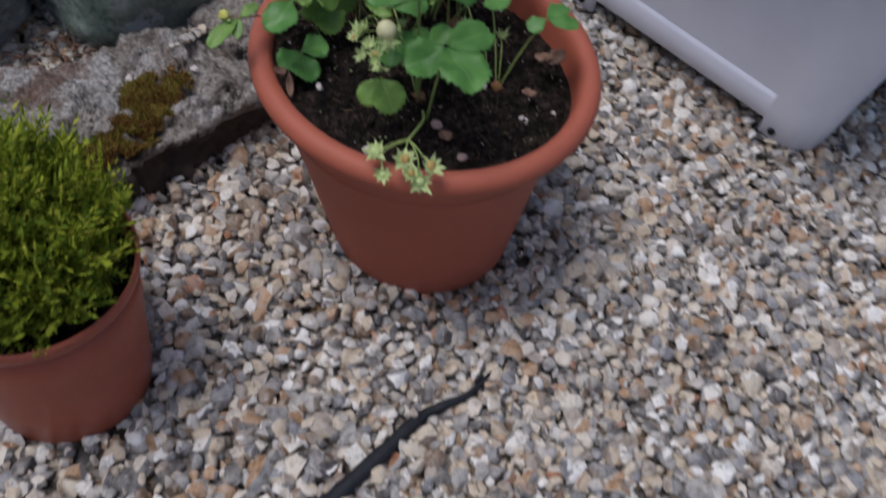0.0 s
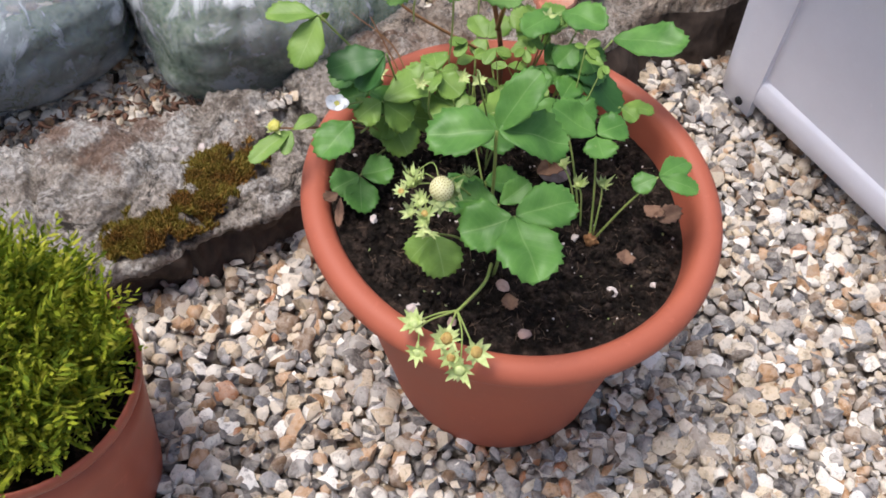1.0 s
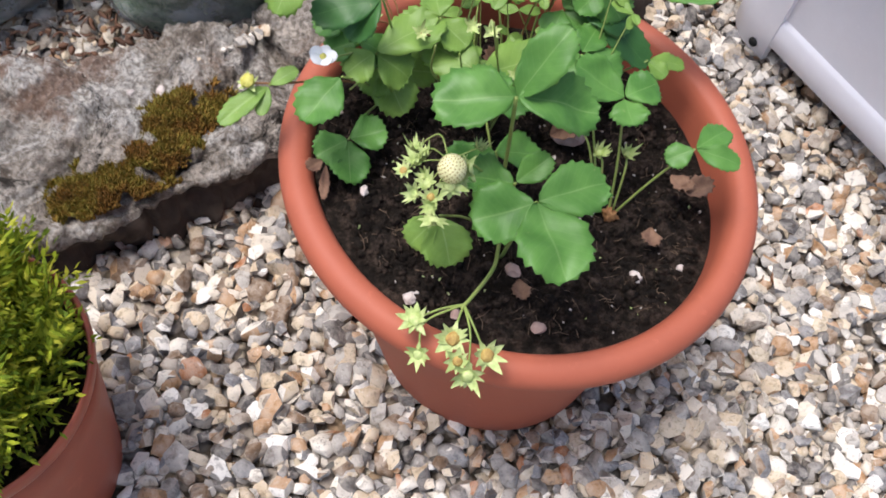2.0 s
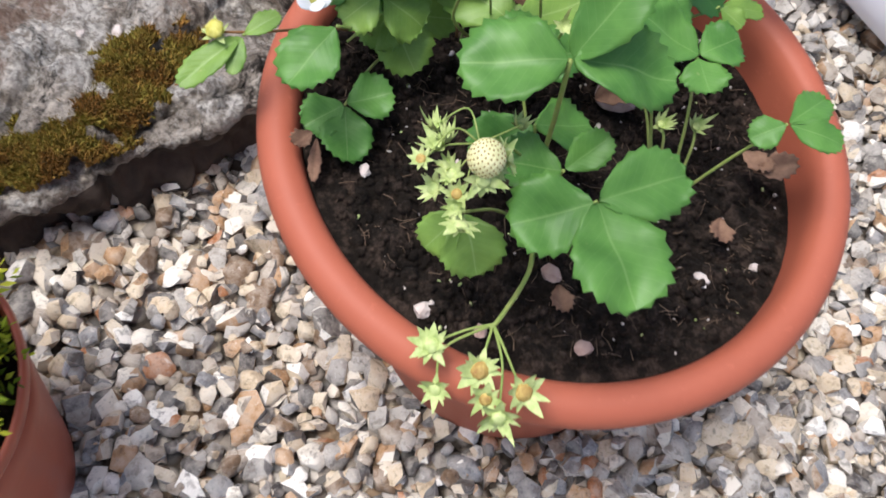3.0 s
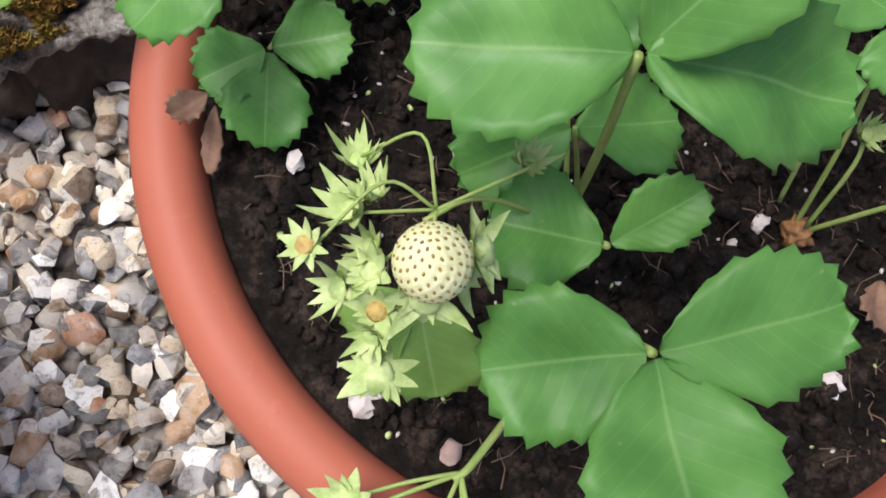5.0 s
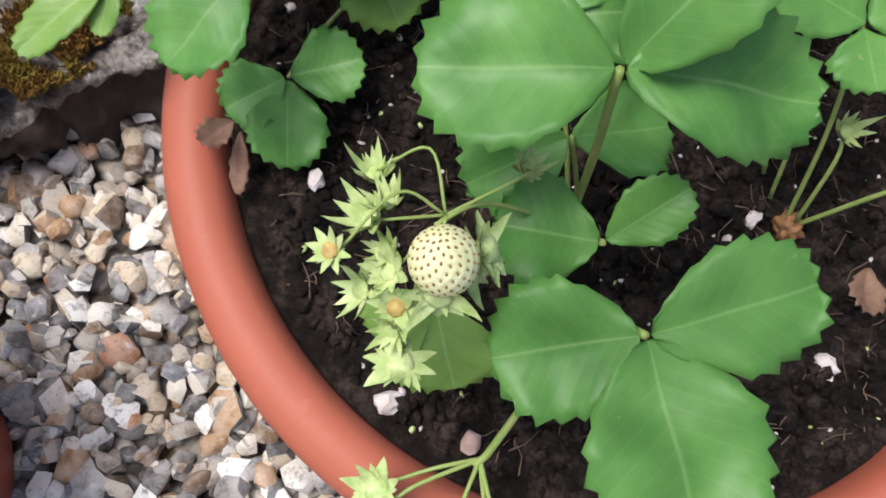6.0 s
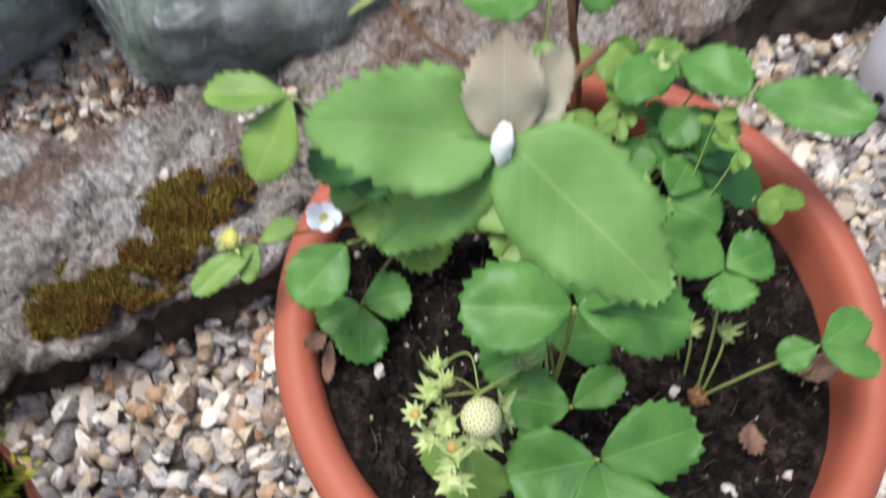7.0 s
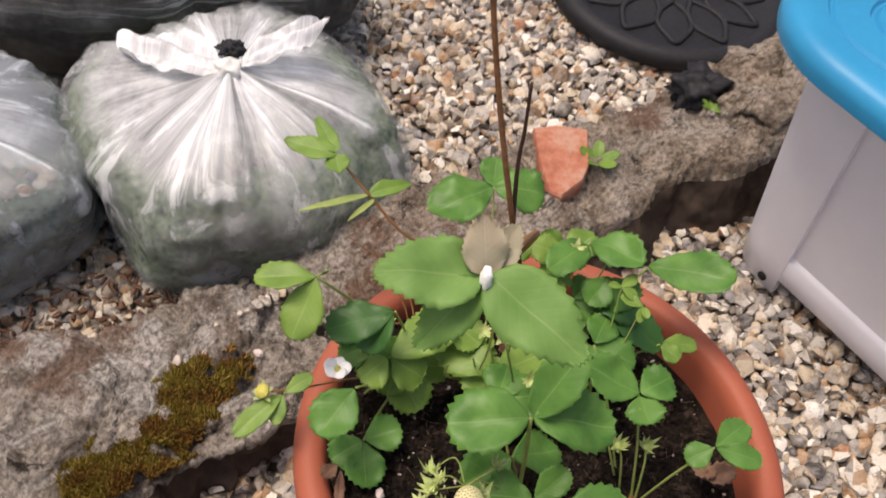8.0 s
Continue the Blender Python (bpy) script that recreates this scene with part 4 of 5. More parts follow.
# thin stalks with tiny leaves crowding between the plants
rnd = random.Random(61)
for n_ in range(18):
    fx, fy = rnd.uniform(-0.01, 0.13), rnd.uniform(0.80, 0.88)
    tx, ty, tz = fx + rnd.uniform(-0.03, 0.03), fy + rnd.uniform(-0.02, 0.05), rnd.uniform(0.315, 0.375)
    foot = Vector((fx, fy, soil_z(fx, fy) - 0.003))
    st = part("leaf_stalk", tube(bmesh.new(), [foot, foot.lerp(Vector((tx, ty, tz)), 0.55) + Vector((rnd.uniform(-0.006, 0.006), 0, 0.010)), (tx, ty, tz)], 0.0008, 0.0005, 5), M_stalk if n_ % 3 else M_stalk_red, plant_back)
    for q in range(3):
        a = rnd.uniform(0, 6.283)
        ln = rnd.uniform(0.010, 0.020)
        part("leaflet", leaflet(bmesh.new(), (tx, ty, tz), (tx + ln * math.cos(a), ty + ln * math.sin(a), tz + rnd.uniform(-0.006, 0.006)), ln * 0.62, seed=900 + n_ * 5 + q, teeth=5), M_leaf_young, st)

# flower and bud of the left plant
st = part("flower_stalk", tube(bmesh.new(), [(-0.035, 0.812, 0.258), (-0.052, 0.79, 0.325), (-0.082, 0.748, 0.354)], 0.0010, 0.0008), M_stalk, plant_left)
c = Vector((-0.082, 0.745, 0.359))
for k in range(5):
    a = 1.2566 * k + 0.3
    d = Vector((math.cos(a), math.sin(a) * 0.8, 0.28))
    bm = bmesh.new()
    blob(bm, (0, 0, 0), (0.0054, 0.0052, 0.0009), k + 0.5, 0.15, 1.2, 2)
    bmesh.ops.transform(bm, verts=bm.verts, matrix=aim(c + d * 0.0055, d, (0, -0.35, 1)))
    part("petal", bm, M_petal, st, "white petal")
part("flower_centre", dome(bmesh.new(), c, (0, -0.2, 1), 0.0030, 4.0), M_yellow, st, "yellow flower centre")
st = part("flower_stalk", tube(bmesh.new(), [(-0.035, 0.812, 0.258), (-0.045, 0.785, 0.318), (-0.062, 0.752, 0.322), (-0.051, 0.761, 0.333)], 0.0009, 0.0007), M_stalk, plant_left)
part("flower_bud", dome(bmesh.new(), (-0.051, 0.761, 0.333), (0, 0, 1), 0.0026, 5.0), M_petal, st, "small white bud")
st = part("flower_stalk", tube(bmesh.new(), [(-0.035, 0.812, 0.258), (-0.075, 0.775, 0.300), (-0.112, 0.745, 0.318), (-0.134, 0.731, 0.326)], 0.0010, 0.0008), M_stalk_red, plant_left)
part("flower_bud", dome(bmesh.new(), (-0.134, 0.730, 0.329), (-0.2, -0.3, 1), 0.0055, 6.0), M_yellow, st, "closed yellow-green bud")
part("calyx", sepal_star(bmesh.new(), (-0.134, 0.730, 0.327), (0.1, 0.2, -1), 0.0095, 8, cup=-0.4), M_sepal, st)
leaf(plant_left, (-0.112, 0.745, 0.318), (-0.120, 0.735, 0.324), [((-0.146, 0.697, 0.318), 0.018), ((-0.120, 0.712, 0.318), 0.012), ((-0.103, 0.752, 0.33), 0.014)], M_leaf_young)

# spent fruit stalks beside the right plant
for top, low in (((0.137, 0.770, 0.300), (0.150, 0.755, 0.262)), ((0.158, 0.772, 0.305), (0.163, 0.748, 0.262)), ((0.118, 0.79, 0.30), (0.145, 0.765, 0.262))):
    st = part("fruit_stalk", tube(bmesh.new(), [low, Vector(low).lerp(Vector(top), 0.6) + Vector((0, 0, 0.01)), top], 0.0010, 0.0008), M_stalk, plant_right)
    calyx(st, top, (0.1, -0.2, 1), 0.0085, top[0] * 500, cup=1.1)

# ---- dead leaves on the compost ----
for n_, (c, tip, w, label) in enumerate((((-0.070, 0.706, 0.289), (-0.078, 0.693, 0.288), 0.012, "withered brown leaf on the rim"), ((-0.066, 0.702, 0.288), (-0.063, 0.689, 0.268), 0.008, "withered brown leaf on the rim"),
                                         ((0.194, 0.735, 0.268), (0.194, 0.714, 0.268), 0.016, "curled dead leaf on the compost"), ((0.212, 0.775, 0.272), (0.236, 0.785, 0.272), 0.018, "curled dead leaf on the compost"),
                                         ((0.205, 0.790, 0.270), (0.222, 0.775, 0.271), 0.016, "curled dead leaf on the compost"), ((0.098, 0.660, 0.266), (0.104, 0.642, 0.266), 0.014, "curled dead leaf on the compost"),
                                         ((0.06, 0.845, 0.268), (0.03, 0.86, 0.275), 0.022, "curled dead leaf on the compost"), ((0.10, 0.80, 0.268), (0.125, 0.815, 0.28), 0.024, "curled dead leaf on the compost"))):
    bm = leaflet(bmesh.new(), c, tip, w, seed=n_ * 3.7 + 1, fold=0.7, droop=-0.4, teeth=6, tooth=0.16, thick=0.0006, quilt=0.09)
    lone("dead_leaf", bm, M_dead, c, label, "dead leaf", "dead leaves in the pot")

# ---- sapling ----
sapling = thing("sapling", (0.045, 0.905, 0.252), "young tree sapling with a thin brown stem and soft oval leaves", "sapling")
stem = part("stem", tube(bmesh.new(), [(0.045, 0.905, 0.245), (0.036, 0.903, 0.32), (0.016, 0.897, 0.40), (-0.012, 0.912, 0.50), (-0.034, 0.925, 0.60), (-0.060, 0.935, 0.78)], 0.0027, 0.0019, 9), M_bark, sapling)
part("twig", tube(bmesh.new(), [(0.022, 0.899, 0.37), (0.018, 0.900, 0.40), (0.013, 0.908, 0.44), (0.012, 0.914, 0.47), (0.009, 0.918, 0.512)], 0.0022, 0.0012, 7), M_twig, sapling, "dark bare twig")
side = part("branch", tube(bmesh.new(), [(0.030, 0.902, 0.34), (0.036, 0.84, 0.44), (0.026, 0.74, 0.555), (0.008, 0.668, 0.606)], 0.0024, 0.0015, 7), M_stalk_red, sapling)
tips = dict(fold=0.26, droop=0.10, teeth=14, tooth=0.06, blunt=0.98, neck=-0.16, quilt=0.026, point=0.42)
knot_at = Vector((0.006, 0.664, 0.608))
for n_, (tip, w, m_) in enumerate((((-0.042, 0.650, 0.613), 0.033, M_leaf_apple), ((0.056, 0.637, 0.602), 0.036, M_leaf_apple), ((-0.019, 0.639, 0.575), 0.024, M_leaf_apple),
                                   ((-0.001, 0.678, 0.632), 0.021, M_leaf_bronze), ((0.015, 0.682, 0.626), 0.017, M_leaf_bronze))):
    d = (Vector(tip) - knot_at)
    part("leaf", leaflet(bmesh.new(), knot_at + d * 0.03, tip, w, seed=400 + n_, up=(0, -0.45, 1), **tips), m_, side, "soft downy oval leaf")
bm = bmesh.new()
blob(bm, (0.006, 0.660, 0.611), (0.0030, 0.0042, 0.0062), 2.2, 0.35, 1.3, 3)
part("shoot_tip", bm, M_petal, side, "curled downy white shoot tip")
for path in (((0.004, 0.666, 0.606), (-0.004, 0.668, 0.580), (-0.010, 0.676, 0.548), (-0.012, 0.690, 0.520)), ((0.008, 0.666, 0.606), (0.014, 0.668, 0.575), (0.016, 0.676, 0.535), (0.015, 0.690, 0.490))):
    part("leaf_stalk", tube(bmesh.new(), path, 0.0009, 0.0006, 6), M_stalk, side, "thin pale drooping stalk")
low = part("branch", tube(bmesh.new(), [(0.040, 0.904, 0.30), (-0.01, 0.885, 0.335), (-0.060, 0.872, 0.37), (-0.095, 0.880, 0.40), (-0.125, 0.890, 0.425)], 0.0018, 0.0009, 7), M_stalk_red, sapling)
for n_, (a, tip, w) in enumerate((((-0.125, 0.890, 0.425), (-0.168, 0.896, 0.425), 0.020), ((-0.125, 0.890, 0.425), (-0.118, 0.874, 0.427), 0.020), ((-0.125, 0.892, 0.426), (-0.150, 0.922, 0.432), 0.014),
                                  ((-0.095, 0.880, 0.40), (-0.066, 0.902, 0.402), 0.014), ((-0.095, 0.880, 0.40), (-0.143, 0.850, 0.40), 0.006), ((-0.09, 0.878, 0.398), (-0.108, 0.862, 0.385), 0.005))):
    part("leaf", leaflet(bmesh.new(), a, tip, w, seed=440 + n_, **tips), M_leaf_young if w > 0.01 else M_stalk, low)

# ---- conifer in its small pot ----
small = thing("plant_pot", CONE, "small worn terracotta plastic pot holding a dwarf conifer", "plant pot")
prof = [(0.0, -0.006), (0.084, -0.006), (0.088, 0.0), (0.0935, 0.06), (0.1010, 0.14), (0.1055, 0.186), (0.1035, 0.186), (0.098, 0.14), (0.0, 0.13)]
part("pot_body", lathe(prof, CONE, 72, lean=(0.014, -0.012), top=0.186), M_terra_small, small)
part("pot_rim", lathe([(0.1050, 0.184), (0.1085, 0.1870), (0.1092, 0.192), (0.1090, 0.1995), (0.1075, 0.2025), (0.1055, 0.2025), (0.1043, 0.199), (0.1030, 0.180)], CONE, 72), M_terra_small, small, "thin worn rim")
bm = lathe([(0.0, 0.168), (0.05, 0.17), (0.1015, 0.165)], CONE, 48, 0.002)
lone("compost", bm, M_soil, (CONE.x, CONE.y, 0.165), "dark compost in the small pot", "soil", kind="stuff")
conifer = thing("dwarf_conifer", (CONE.x, CONE.y, 0.168), "dwarf conifer with dense feathery yellow-green foliage", "conifer")
bm = bmesh.new()
tube(bm, [(CONE.x, CONE.y, 0.16), (CONE.x + 0.003, CONE.y, 0.24), (CONE.x, CONE.y + 0.004, 0.33)], 0.006, 0.003)
part("trunk", bm, M_bark, conifer)


def sprays(seed, count):
    """Feathery sprays of scale leaves over a dense rounded bush."""
    r = random.Random(seed)
    pts, fcs = [], []
    for k in range(count):
        h = r.random()
        a = r.uniform(0, 6.283)
        wide = (0.090 * math.sin(math.pi * (0.22 + 0.72 * h)) ** 0.8) * r.uniform(0.62, 1.0) * (1 + 0.34 * noise.noise((math.cos(a) * 2.4, math.sin(a) * 2.4, h * 5)))
        root = Vector((CONE.x - 0.006 + wide * math.cos(a), CONE.y + wide * math.sin(a), 0.172 + 0.138 * h))
        d = Vector((math.cos(a) * 0.55, math.sin(a) * 0.55, 0.55 + 0.9 * h)) + Vector((r.gauss(0, 0.42), r.gauss(0, 0.42), r.gauss(0, 0.3)))
        d.normalize()
        ln = r.uniform(0.018, 0.042) * (1.5 if r.random() > 0.85 else 1.0)
        s = d.orthogonal().normalized()
        s = (Matrix.Rotation(r.uniform(0, 6.283), 3, d) @ s).normalized()
        for q in range(11):
            u = q / 10
            side = s * (1 if q % 2 else -1)
            p = root + d * ln * u
            out = (d * 0.75 + side * (0.75 if q < 10 else 0.0) + Vector((0, 0, 0.1))).normalized()
            l2 = ln * (0.42 - 0.22 * u)
            wv = out.cross(Vector((r.gauss(0, 1), r.gauss(0, 1), r.gauss(0, 1)))).normalized() * 0.0018
            e = out.cross(wv).normalized() * 0.0009
            b = len(pts)
            pts += [p, p + out * l2 * 0.45 + wv, p + out * l2 * 0.45 - wv, p + out * l2 * 0.4 + e, p + out * l2]
            fcs += [(b, b + 1, b + 3), (b, b + 3, b + 2), (b + 1, b + 4, b + 3), (b + 3, b + 4, b + 2), (b, b + 2, b + 1), (b + 1, b + 2, b + 4)]
    return pts, fcs


pts, fcs = sprays(21, 2300)
me = bpy.data.meshes.new("foliage")
me.from_pydata([p - Vector((CONE.x, CONE.y, 0.168)) for p in pts], [], fcs)
me.materials.append(M_conifer)
foliage = new("foliage", me)
foliage.parent = conifer

# ---- moss on the kerb ----
def moss_patch(at, rs, rc, count, seed, top):
    r = random.Random(seed)
    bm = bmesh.new()
    pts, fcs = [], []
    for _ in range(count):
        a, d = r.uniform(0, 6.283), math.sqrt(r.random())
        d *= 1 + 0.5 * noise.noise((math.cos(a) * 1.7 + seed, math.sin(a) * 1.7, 0)) + 0.4 * noise.noise((math.cos(a) * 6 + seed, math.sin(a) * 6, 0)) + 0.12 * r.gauss(0, 1)
        p = Vector(at) + ALONG * rs * d * math.cos(a) + ACROSS * rc * d * math.sin(a)
        if (p - KERB).dot(ACROSS) < 0.004 + 0.003 * r.random():
            continue
        if noise.noise(p * 42 + Vector((seed, 0, 0))) > 0.34 - 0.25 * d * d:
            continue
        p.z = top - 0.010 * d * d + 0.006 * noise.noise(p * 40)
        t = Vector((r.gauss(0, 0.5), r.gauss(0, 0.5), 1)).normalized()
        s = t.orthogonal().normalized() * r.uniform(0.0012, 0.0026)
        e = t.cross(s)
        h = r.uniform(0.003, 0.011)
        b = len(pts)
        pts += [p + s, p - s * 0.5 + e, p - s * 0.5 - e, p + t * h]
        fcs += [(b, b + 1, b + 3), (b + 1, b + 2, b + 3), (b + 2, b, b + 3)]
    bm.free()
    me = bpy.data.meshes.new("moss")
    me.from_pydata([p - Vector(at) for p in pts], [], fcs)
    me.materials.append(M_moss)
    ob = new("moss", me)
    ob.location = at
    return tagged(ob, "olive and rusty moss cushion growing on the kerb", "moss", "moss on the kerb", "stuff")


moss_patch((-0.297, 0.760, 0.07), 0.078, 0.047, 14000, 3, 0.083)
moss_patch((-0.259, 0.856, 0.07), 0.052, 0.032, 5500, 5, 0.085)
moss_patch((-0.262, 0.812, 0.07), 0.040, 0.026, 3600, 9, 0.084)

# ---- clay fragment on the kerb ----
bm = bmesh.new()
outline = [(0.030, 1.318), (0.058, 1.332), (0.102, 1.337), (0.111, 1.270), (0.106, 1.242), (0.082, 1.204), (0.066, 1.208), (0.046, 1.258)]
rings(bm, [[(x, y, 0.085) for x, y in outline], [(x, y, 0.107) for x, y in outline], [(0.073 + (x - 0.073) * 0.95, 1.275 + (y - 1.275) * 0.96, 0.1105) for x, y in outline]], cap_a=True, cap_b=True)
bmesh.ops.subdivide_edges(bm, edges=bm.edges[:], cuts=2, use_grid_fill=True)
lone("brick_fragment", bm, M_brick, (0.073, 1.27, 0.09), "broken orange clay tile fragment lying on the kerb", "brick", sharp=30)


# ---- storage box ----
U, V = Vector((0.718, -0.696, 0)), Vector((0.696, 0.718, 0))
HL, HW, RC = 0.254, 0.19, 0.055
BOX = Vector((0.3287, 1.2772, 0)) + U * HL + V * HW


def rr(grow, z, n=9, r=RC):
    """A rounded rectangle, grown outwards, at a height."""
    a, b, r = HL + grow, HW + grow, max(0.01, r + grow)
    out = []
    for cx, cy, s in ((a - r, b - r, 0), (-a + r, b - r, 1), (-a + r, -b + r, 2), (a - r, -b + r, 3)):
        for k in range(n):
            t = (s + k / (n - 1)) * math.pi / 2
            out.append(BOX + U * (cx + r * math.cos(t)) + V * (cy + r * math.sin(t)) + Vector((0, 0, z)))
    return out


def taper(z):
    return 0.110 * z


TOP = 0.365
box = thing("storage_box", BOX, "pale grey plastic storage box with a blue lid on gravel", "storage box")
bm = bmesh.new()
rings(bm, [rr(taper(z) - 0.007, z) for z in (0.030, 0.034, 0.1, 0.2, 0.27, TOP)], cap_a=True)
part("box_body", bm, M_box, box, sharp=40)


def band(z0, z1, out, name):
    bm = bmesh.new()
    rings(bm, [rr(taper(z) + o, z) for z, o in ((z0, -0.008), (z0, out - 0.002), (z0 + 0.002, out), (z1 - 0.003, out), (z1, out - 0.003), (z1 + 0.004, -0.008))])
    part(name, bm, M_box, box, sharp=50)


band(0.030, 0.075, 0.0, "bottom_rail")
band(0.327, 0.361, 0.001, "top_rail")
n9 = 9
for s in range(4):
    bm = bmesh.new()
    lines = []
    for z in (0.0, 0.004, 0.06, 0.12, 0.2, 0.327):
        outer, inner = rr(taper(z) + 0.0015 - (0.004 if z == 0 else 0), z), rr(taper(z) - 0.012, z)
        ids = [s * n9 + k for k in range(n9)]
        o, i_ = [outer[k] for k in ids], [inner[k] for k in ids]
        sign = {0: (-V, -U), 1: (U, -V), 2: (V, U), 3: (-U, V)}[s]
        o = [o[0] + sign[0] * 0.028] + o + [o[-1] + sign[1] * 0.028]
        i_ = [i_[0] + sign[0] * 0.028] + i_ + [i_[-1] + sign[1] * 0.028]
        lines.append(o + i_[::-1])
    rings(bm, lines, cap_a=True, cap_b=True)
    part("corner_post", bm, M_box, box, sharp=45)
for du in (-HL + 0.062, HL - 0.062):
    bm = bmesh.new()
    bmesh.ops.create_cone(bm, cap_ends=True, segments=16, radius1=0.0065, radius2=0.0065, depth=0.01)
    bmesh.ops.transform(bm, verts=bm.verts, matrix=aim(BOX + U * du - V * (HW + 0.0005) + Vector((0, 0, 0.018)), U, V))
    part("drain_hole", bm, M_hole, box, "small black hole")
bm = bmesh.new()
g = taper(TOP)
rings(bm, [rr(g + o + 0.012, TOP + z, r=RC - 0.012) for o, z in ((0.004, -0.003), (0.032, -0.006), (0.040, -0.001), (0.042, 0.012), (0.040, 0.022), (0.032, 0.030), (0.016, 0.0325), (-0.002, 0.031), (-0.005, 0.0275),
                                                         (-0.008, 0.0275), (-0.011, 0.031), (-0.046, 0.032), (-0.049, 0.028), (-0.053, 0.028), (-0.056, 0.032), (-0.1, 0.033), (-0.16, 0.033))], cap_b=True)
part("lid", bm, M_lid, box, "blue plastic lid with a rounded rim", sharp=40)
for s in (-1, 1):
    bm = bmesh.new()
    rings(bm, [[BOX + U * (s * (HL + 0.094) + a) + V * b + Vector((0, 0, z)) for a, b in ((-0.012, -0.05), (0.012, -0.045), (0.012, 0.045), (-0.012, 0.05))] for z in (TOP - 0.015, TOP + 0.028)], cap_a=True, cap_b=True)
    part("clip", bm, M_lid, box, "blue plastic clip", smooth=False)


# ---- bags ----
def bag(name, at, rx, ry, h, film, label, seed, fill, ears, inside):
    """A knotted bag: pleated thin skin over a heap of clippings."""
    b = thing(name, at, label, "bag", "filled plastic bags")
    x0, y0, _ = at
    prof = [(0.0, 0.0), (0.76, 0.0), (0.86, 0.03), (0.94, 0.14), (0.99, 0.32), (1.0, 0.50), (0.96, 0.66), (0.86, 0.79), (0.69, 0.89), (0.45, 0.955), (0.22, 0.99), (0.09, 1.02), (0.06, 1.04)]

    def shell(shrink, limit, pleat, n):
        bm = bmesh.new()
        uv = bm.loops.layers.uv.verify()
        line = arc([(p[0], 0, p[1]) for p in prof], 5)
        line = [p for p in line if p.z <= limit]
        loops, keep = [], {}
        for p in line:
            loop = []
            for k in range(n):
                a = 2 * math.pi * k / n
                c, s = math.cos(a), math.sin(a)
                w = p.x * shrink
                c2, s2 = math.cos(a + 0.72), math.sin(a + 0.72)
                big = (c2 ** 4 + s2 ** 4) ** -0.15 * 0.96 + 0.16 * noise.noise((c * 1.3 + seed, s * 1.3, p.z * 1.6))
                fold_ = pleat * (0.2 + 1.0 * p.z ** 3) * (noise.noise((c * 6 + seed, s * 6, p.z * 2.2)) + 0.6 * noise.noise((c * 17, s * 17 + seed, p.z * 2.6))) + 0.35 * pleat * noise.noise((c * 5, s * 5 + seed, p.z * 9))
                lump = 0.03 * noise.fractal((c * 4 * w + seed, s * 4 * w, p.z * 5), 0.9, 2.0, 4)
                k_ = w * big + (fold_ + lump) * min(1, 3 * w)
                sag = 0.05 * noise.noise((c * 2, s * 2 + seed, 3.1)) * p.z
                loop.append(Vector((x0 + rx * k_ * c, y0 + ry * k_ * s, 0.002 + h * (p.z * (1 if shrink == 1 else 0.96) + sag))))
            loops.append(loop)
        vs = rings(bm, loops)
        for i, row in enumerate(vs):
            for k, v in enumerate(row):
                keep[v] = (k / n, line[i].z)
        for f in bm.faces:
            for lp in f.loops:
                q = keep[lp.vert]
                lp[uv].uv = q
        return bm

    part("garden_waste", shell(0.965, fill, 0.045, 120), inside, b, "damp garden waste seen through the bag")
    skin = part("bag_skin", shell(1.0, 1.03, 0.07, 240), film, b)
    if ears:
        top = Vector((x0, y0 - 0.004, h * 1.01))
        bm = bmesh.new()
        blob(bm, top + Vector((0, 0, 0.004)), (0.016, 0.013, 0.012), seed, 0.5, 2.0, 3)
        part("knot", bm, M_petal, b, "tight white knot")
        bm = bmesh.new()
        blob(bm, top + Vector((-0.004, 0.026, 0.010)), (0.015, 0.011, 0.010), seed + 3, 0.6, 2.6, 4)
        part("scrap", bm, M_black, b, "dark scrap caught by the knot")
        for d, ln, w in ears:
            d = Vector(d).normalized()
            bm = bmesh.new()
            s = d.cross(Vector((0, 0, 1))).normalized()
            rows = []
            for i in range(18):
                u = i / 17
                row = []
                for k in range(17):
                    v = k / 8 - 1
                    ww = w * (0.10 + 0.9 * math.sin(min(1, u * 1.15) * math.pi * 0.62))
                    p = top + d * ln * u + s * v * ww + Vector((0, 0, -0.12 * ln * u * u))
                    p += Vector((0, 0, 1)) * (0.012 * math.sin(v * 7 + seed) * (1 - 0.4 * u) * u + 0.020 * u * noise.noise((u * 3 + seed, v * 1.6, 1)) + 0.006 * noise.noise((u * 7, v * 5 + seed, 4))) + d * (0.02 * noise.noise((v * 1.5, seed, 2)) * u - 0.30 * ln * u * v * v)
                    row.append(p)
                rows.append(row)
            rings(bm, rows, close=False)
            uv = bm.loops.layers.uv.verify()
            for f in bm.faces:
                for lp in f.loops:
                    lp[uv].uv = (lp.vert.co.x * 2, 1.0)
            part("bag_ear", bm, M_film_white, b, "crumpled white bag corner")
    return b


bag("plastic_bag", (-0.335, 1.190, 0), 0.212, 0.20, 0.210, M_film, "cloudy white knotted plastic bag full of green grass clippings", 1.3, 0.88, [((-1, 0.12, 0.12), 0.135, 0.036), ((0.80, 0.50, 0.50), 0.130, 0.022)], M_clip)
bag("plastic_bag", (-0.682, 1.035, 0), 0.215, 0.185, 0.190, M_film_grey, "grey cloudy plastic bag of garden waste, slumped on the gravel", 5.9, 0.8, [], M_clip)
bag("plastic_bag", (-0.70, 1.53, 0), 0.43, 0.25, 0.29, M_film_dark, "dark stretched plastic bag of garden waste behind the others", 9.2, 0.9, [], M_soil)

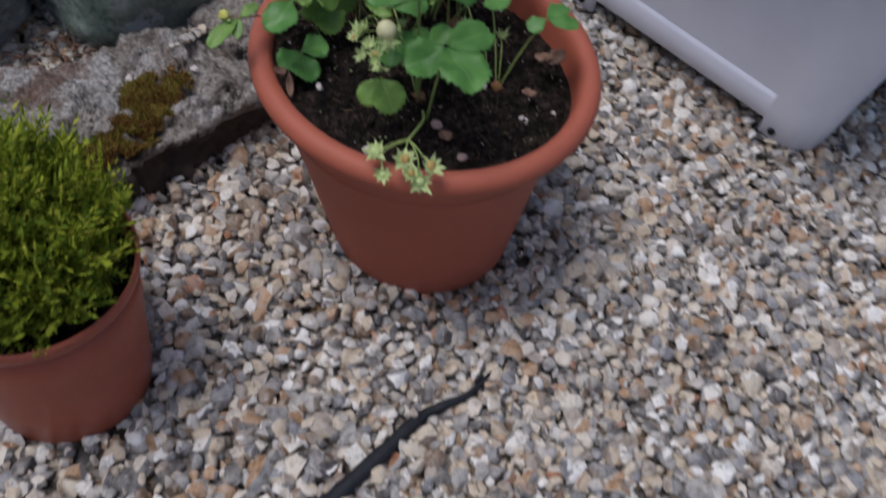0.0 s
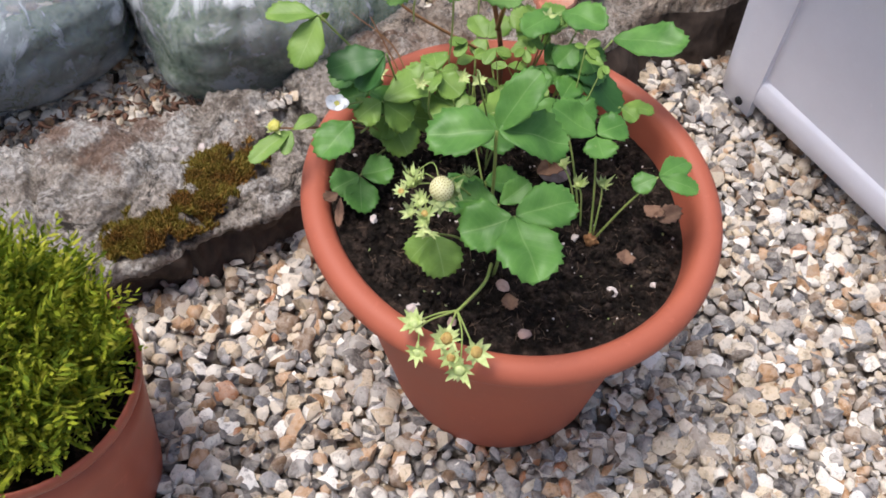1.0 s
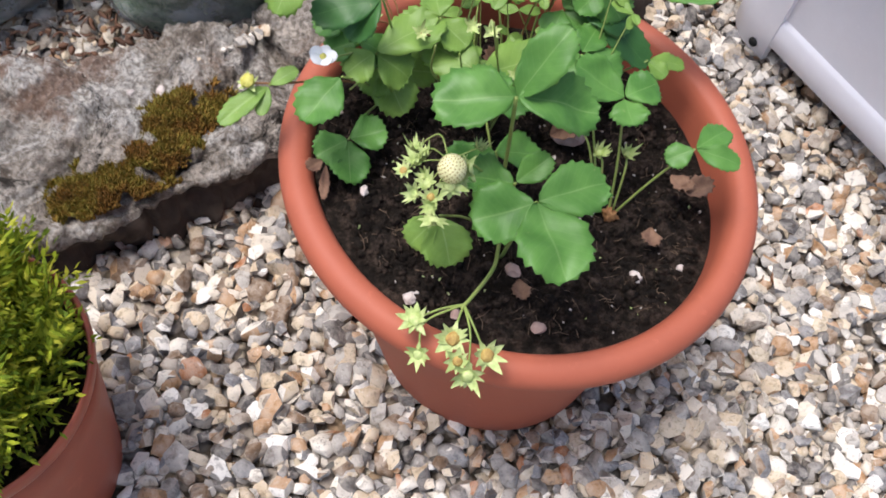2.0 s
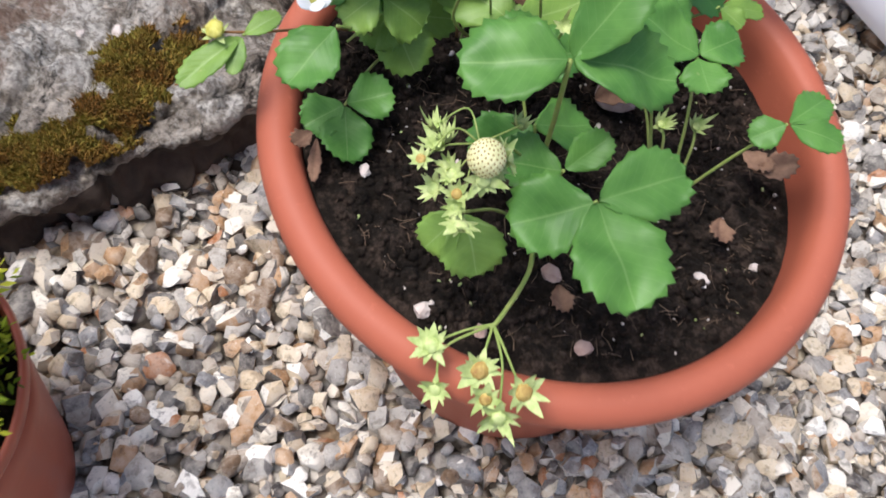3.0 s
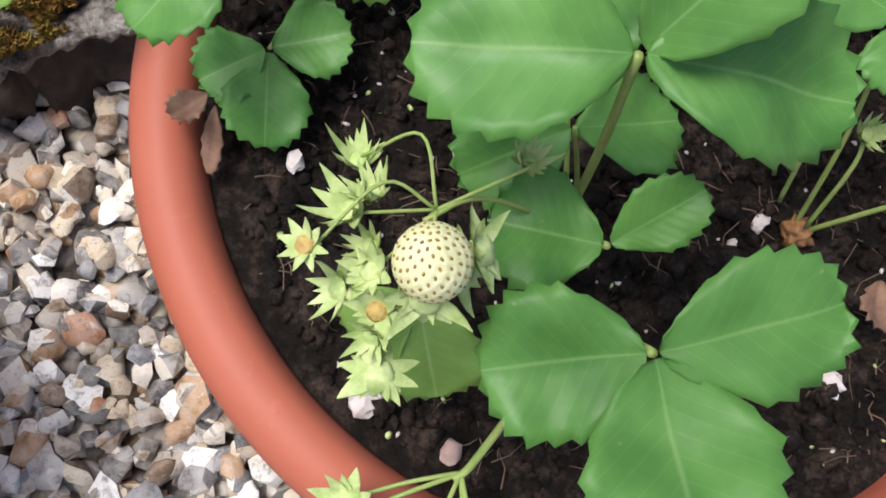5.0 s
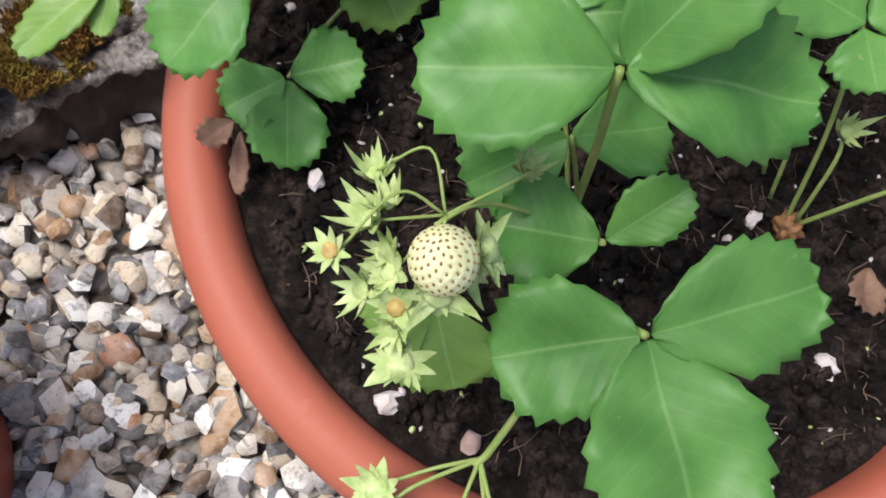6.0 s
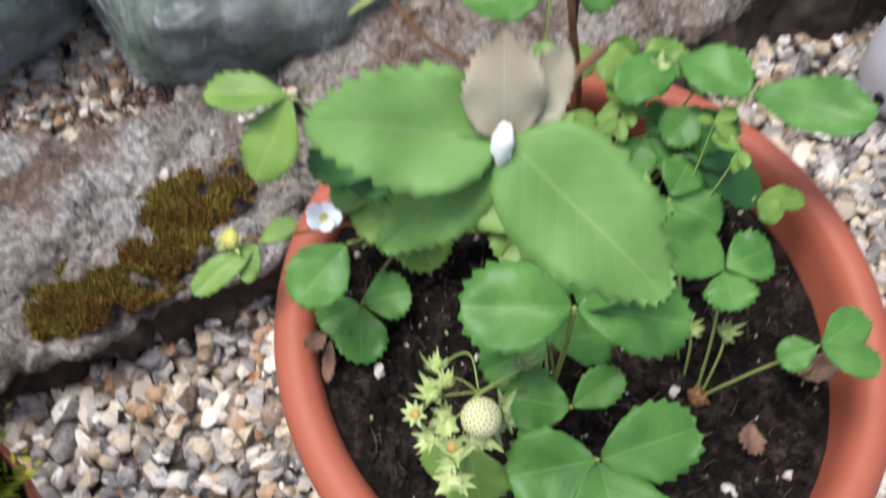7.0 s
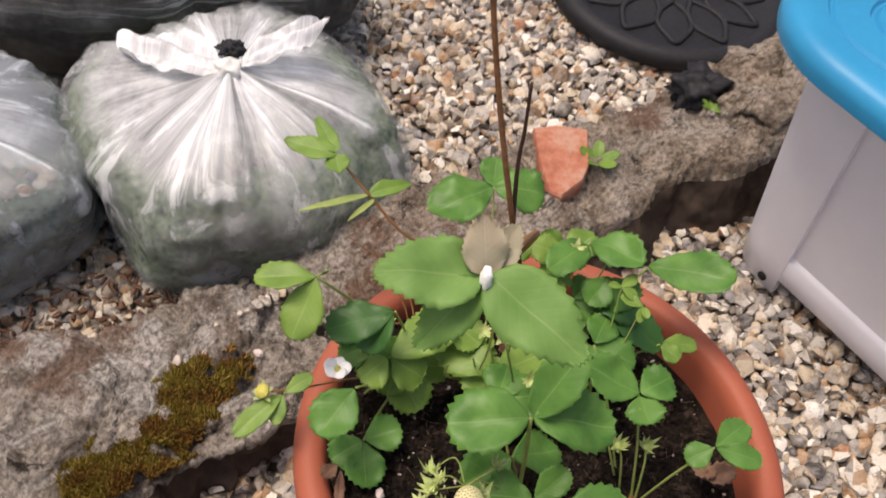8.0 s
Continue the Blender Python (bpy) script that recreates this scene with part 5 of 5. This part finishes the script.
# ---- black round base ----
DISC = Vector((0.215, 1.835, 0))
disc = thing("parasol_base", DISC, "round black moulded plastic base with a flower relief, on the gravel", "parasol base")
part("base_plate", lathe([(0.0, 0.004), (0.196, 0.004), (0.205, 0.010), (0.207, 0.026), (0.200, 0.036), (0.186, 0.040), (0.178, 0.038), (0.172, 0.034), (0.10, 0.040), (0.0, 0.046)], DISC, 96), M_black, disc)
for k in range(12):
    a = 2 * math.pi * k / 12 + 0.1
    c, s = Vector((math.cos(a), math.sin(a), 0)), Vector((-math.sin(a), math.cos(a), 0))
    line = [DISC + c * (0.06 + 0.105 * u) + s * (0.030 * math.sin(math.pi * u) * e) + Vector((0, 0, 0.0425 - 0.007 * u)) for e in (1, -1) for u in ([0, 0.3, 0.6, 0.85, 1] if e > 0 else [0.85, 0.6, 0.3, 0])]
    part("petal_rib", tube(bmesh.new(), line, 0.0055, 0.0055, 6, 4), M_black, disc)

# ---- crumpled black plastic and weed on the kerb ----
bm = bmesh.new()
blob(bm, (0.255, 1.486, 0.098), (0.042, 0.034, 0.026), 8.1, 0.55, 2.2, 4, 0.5)
lone("black_plastic", bm, M_black, (0.258, 1.49, 0.08), "crumpled piece of black plastic on the kerb", "plastic sheet")
weed = thing("weed", (0.272, 1.448, 0.095), "tiny green weed growing on the kerb", "weed")
for k in range(7):
    a = k * 0.9
    part("leaf", leaflet(bmesh.new(), (0.272, 1.448, 0.098), (0.272 + 0.016 * math.cos(a), 1.448 + 0.016 * math.sin(a), 0.108), 0.006, seed=700 + k, teeth=3), M_leaf_young, weed)
weed = thing("weed", (0.122, 1.288, 0.095), "small green weed beside the clay fragment", "weed")
for k in range(5):
    a = k * 1.3 + 0.4
    part("leaf", leaflet(bmesh.new(), (0.122, 1.288, 0.100), (0.122 + 0.026 * math.cos(a), 1.288 + 0.024 * math.sin(a), 0.118), 0.016, seed=720 + k, teeth=4), M_leaf_young, weed)

# ---- strip of black membrane showing through the gravel ----
bm = bmesh.new()
line = arc([(-0.01, 0.325, -0.002), (0.030, 0.368, 0.001), (0.071, 0.412, 0.001), (0.100, 0.446, 0.000), (0.118, 0.463, -0.002), (0.142, 0.475, 0.000), (0.169, 0.490, 0.000), (0.200, 0.525, -0.002), (0.241, 0.561, -0.006)], 8)
loops = []
for k, p in enumerate(line):
    u = k / (len(line) - 1)
    d = (line[min(k + 1, len(line) - 1)] - line[max(k - 1, 0)]).normalized()
    s = Vector((-d.y, d.x, 0))
    w = 0.009 * (1 - u) + 0.0018 + 0.002 * noise.noise(p * 60)
    loops.append([p + s * w + Vector((0, 0, 0.004)), p + Vector((0, 0, 0.009)), p - s * w + Vector((0, 0, 0.005)), p - s * w - Vector((0, 0, 0.003)), p - Vector((0, 0, 0.001)), p + s * w - Vector((0, 0, 0.003))])
rings(bm, loops, cap_a=True, cap_b=True)
lone("membrane_strip", bm, M_black, (0.1, 0.45, 0), "strip of black ground membrane showing through the gravel", "membrane")
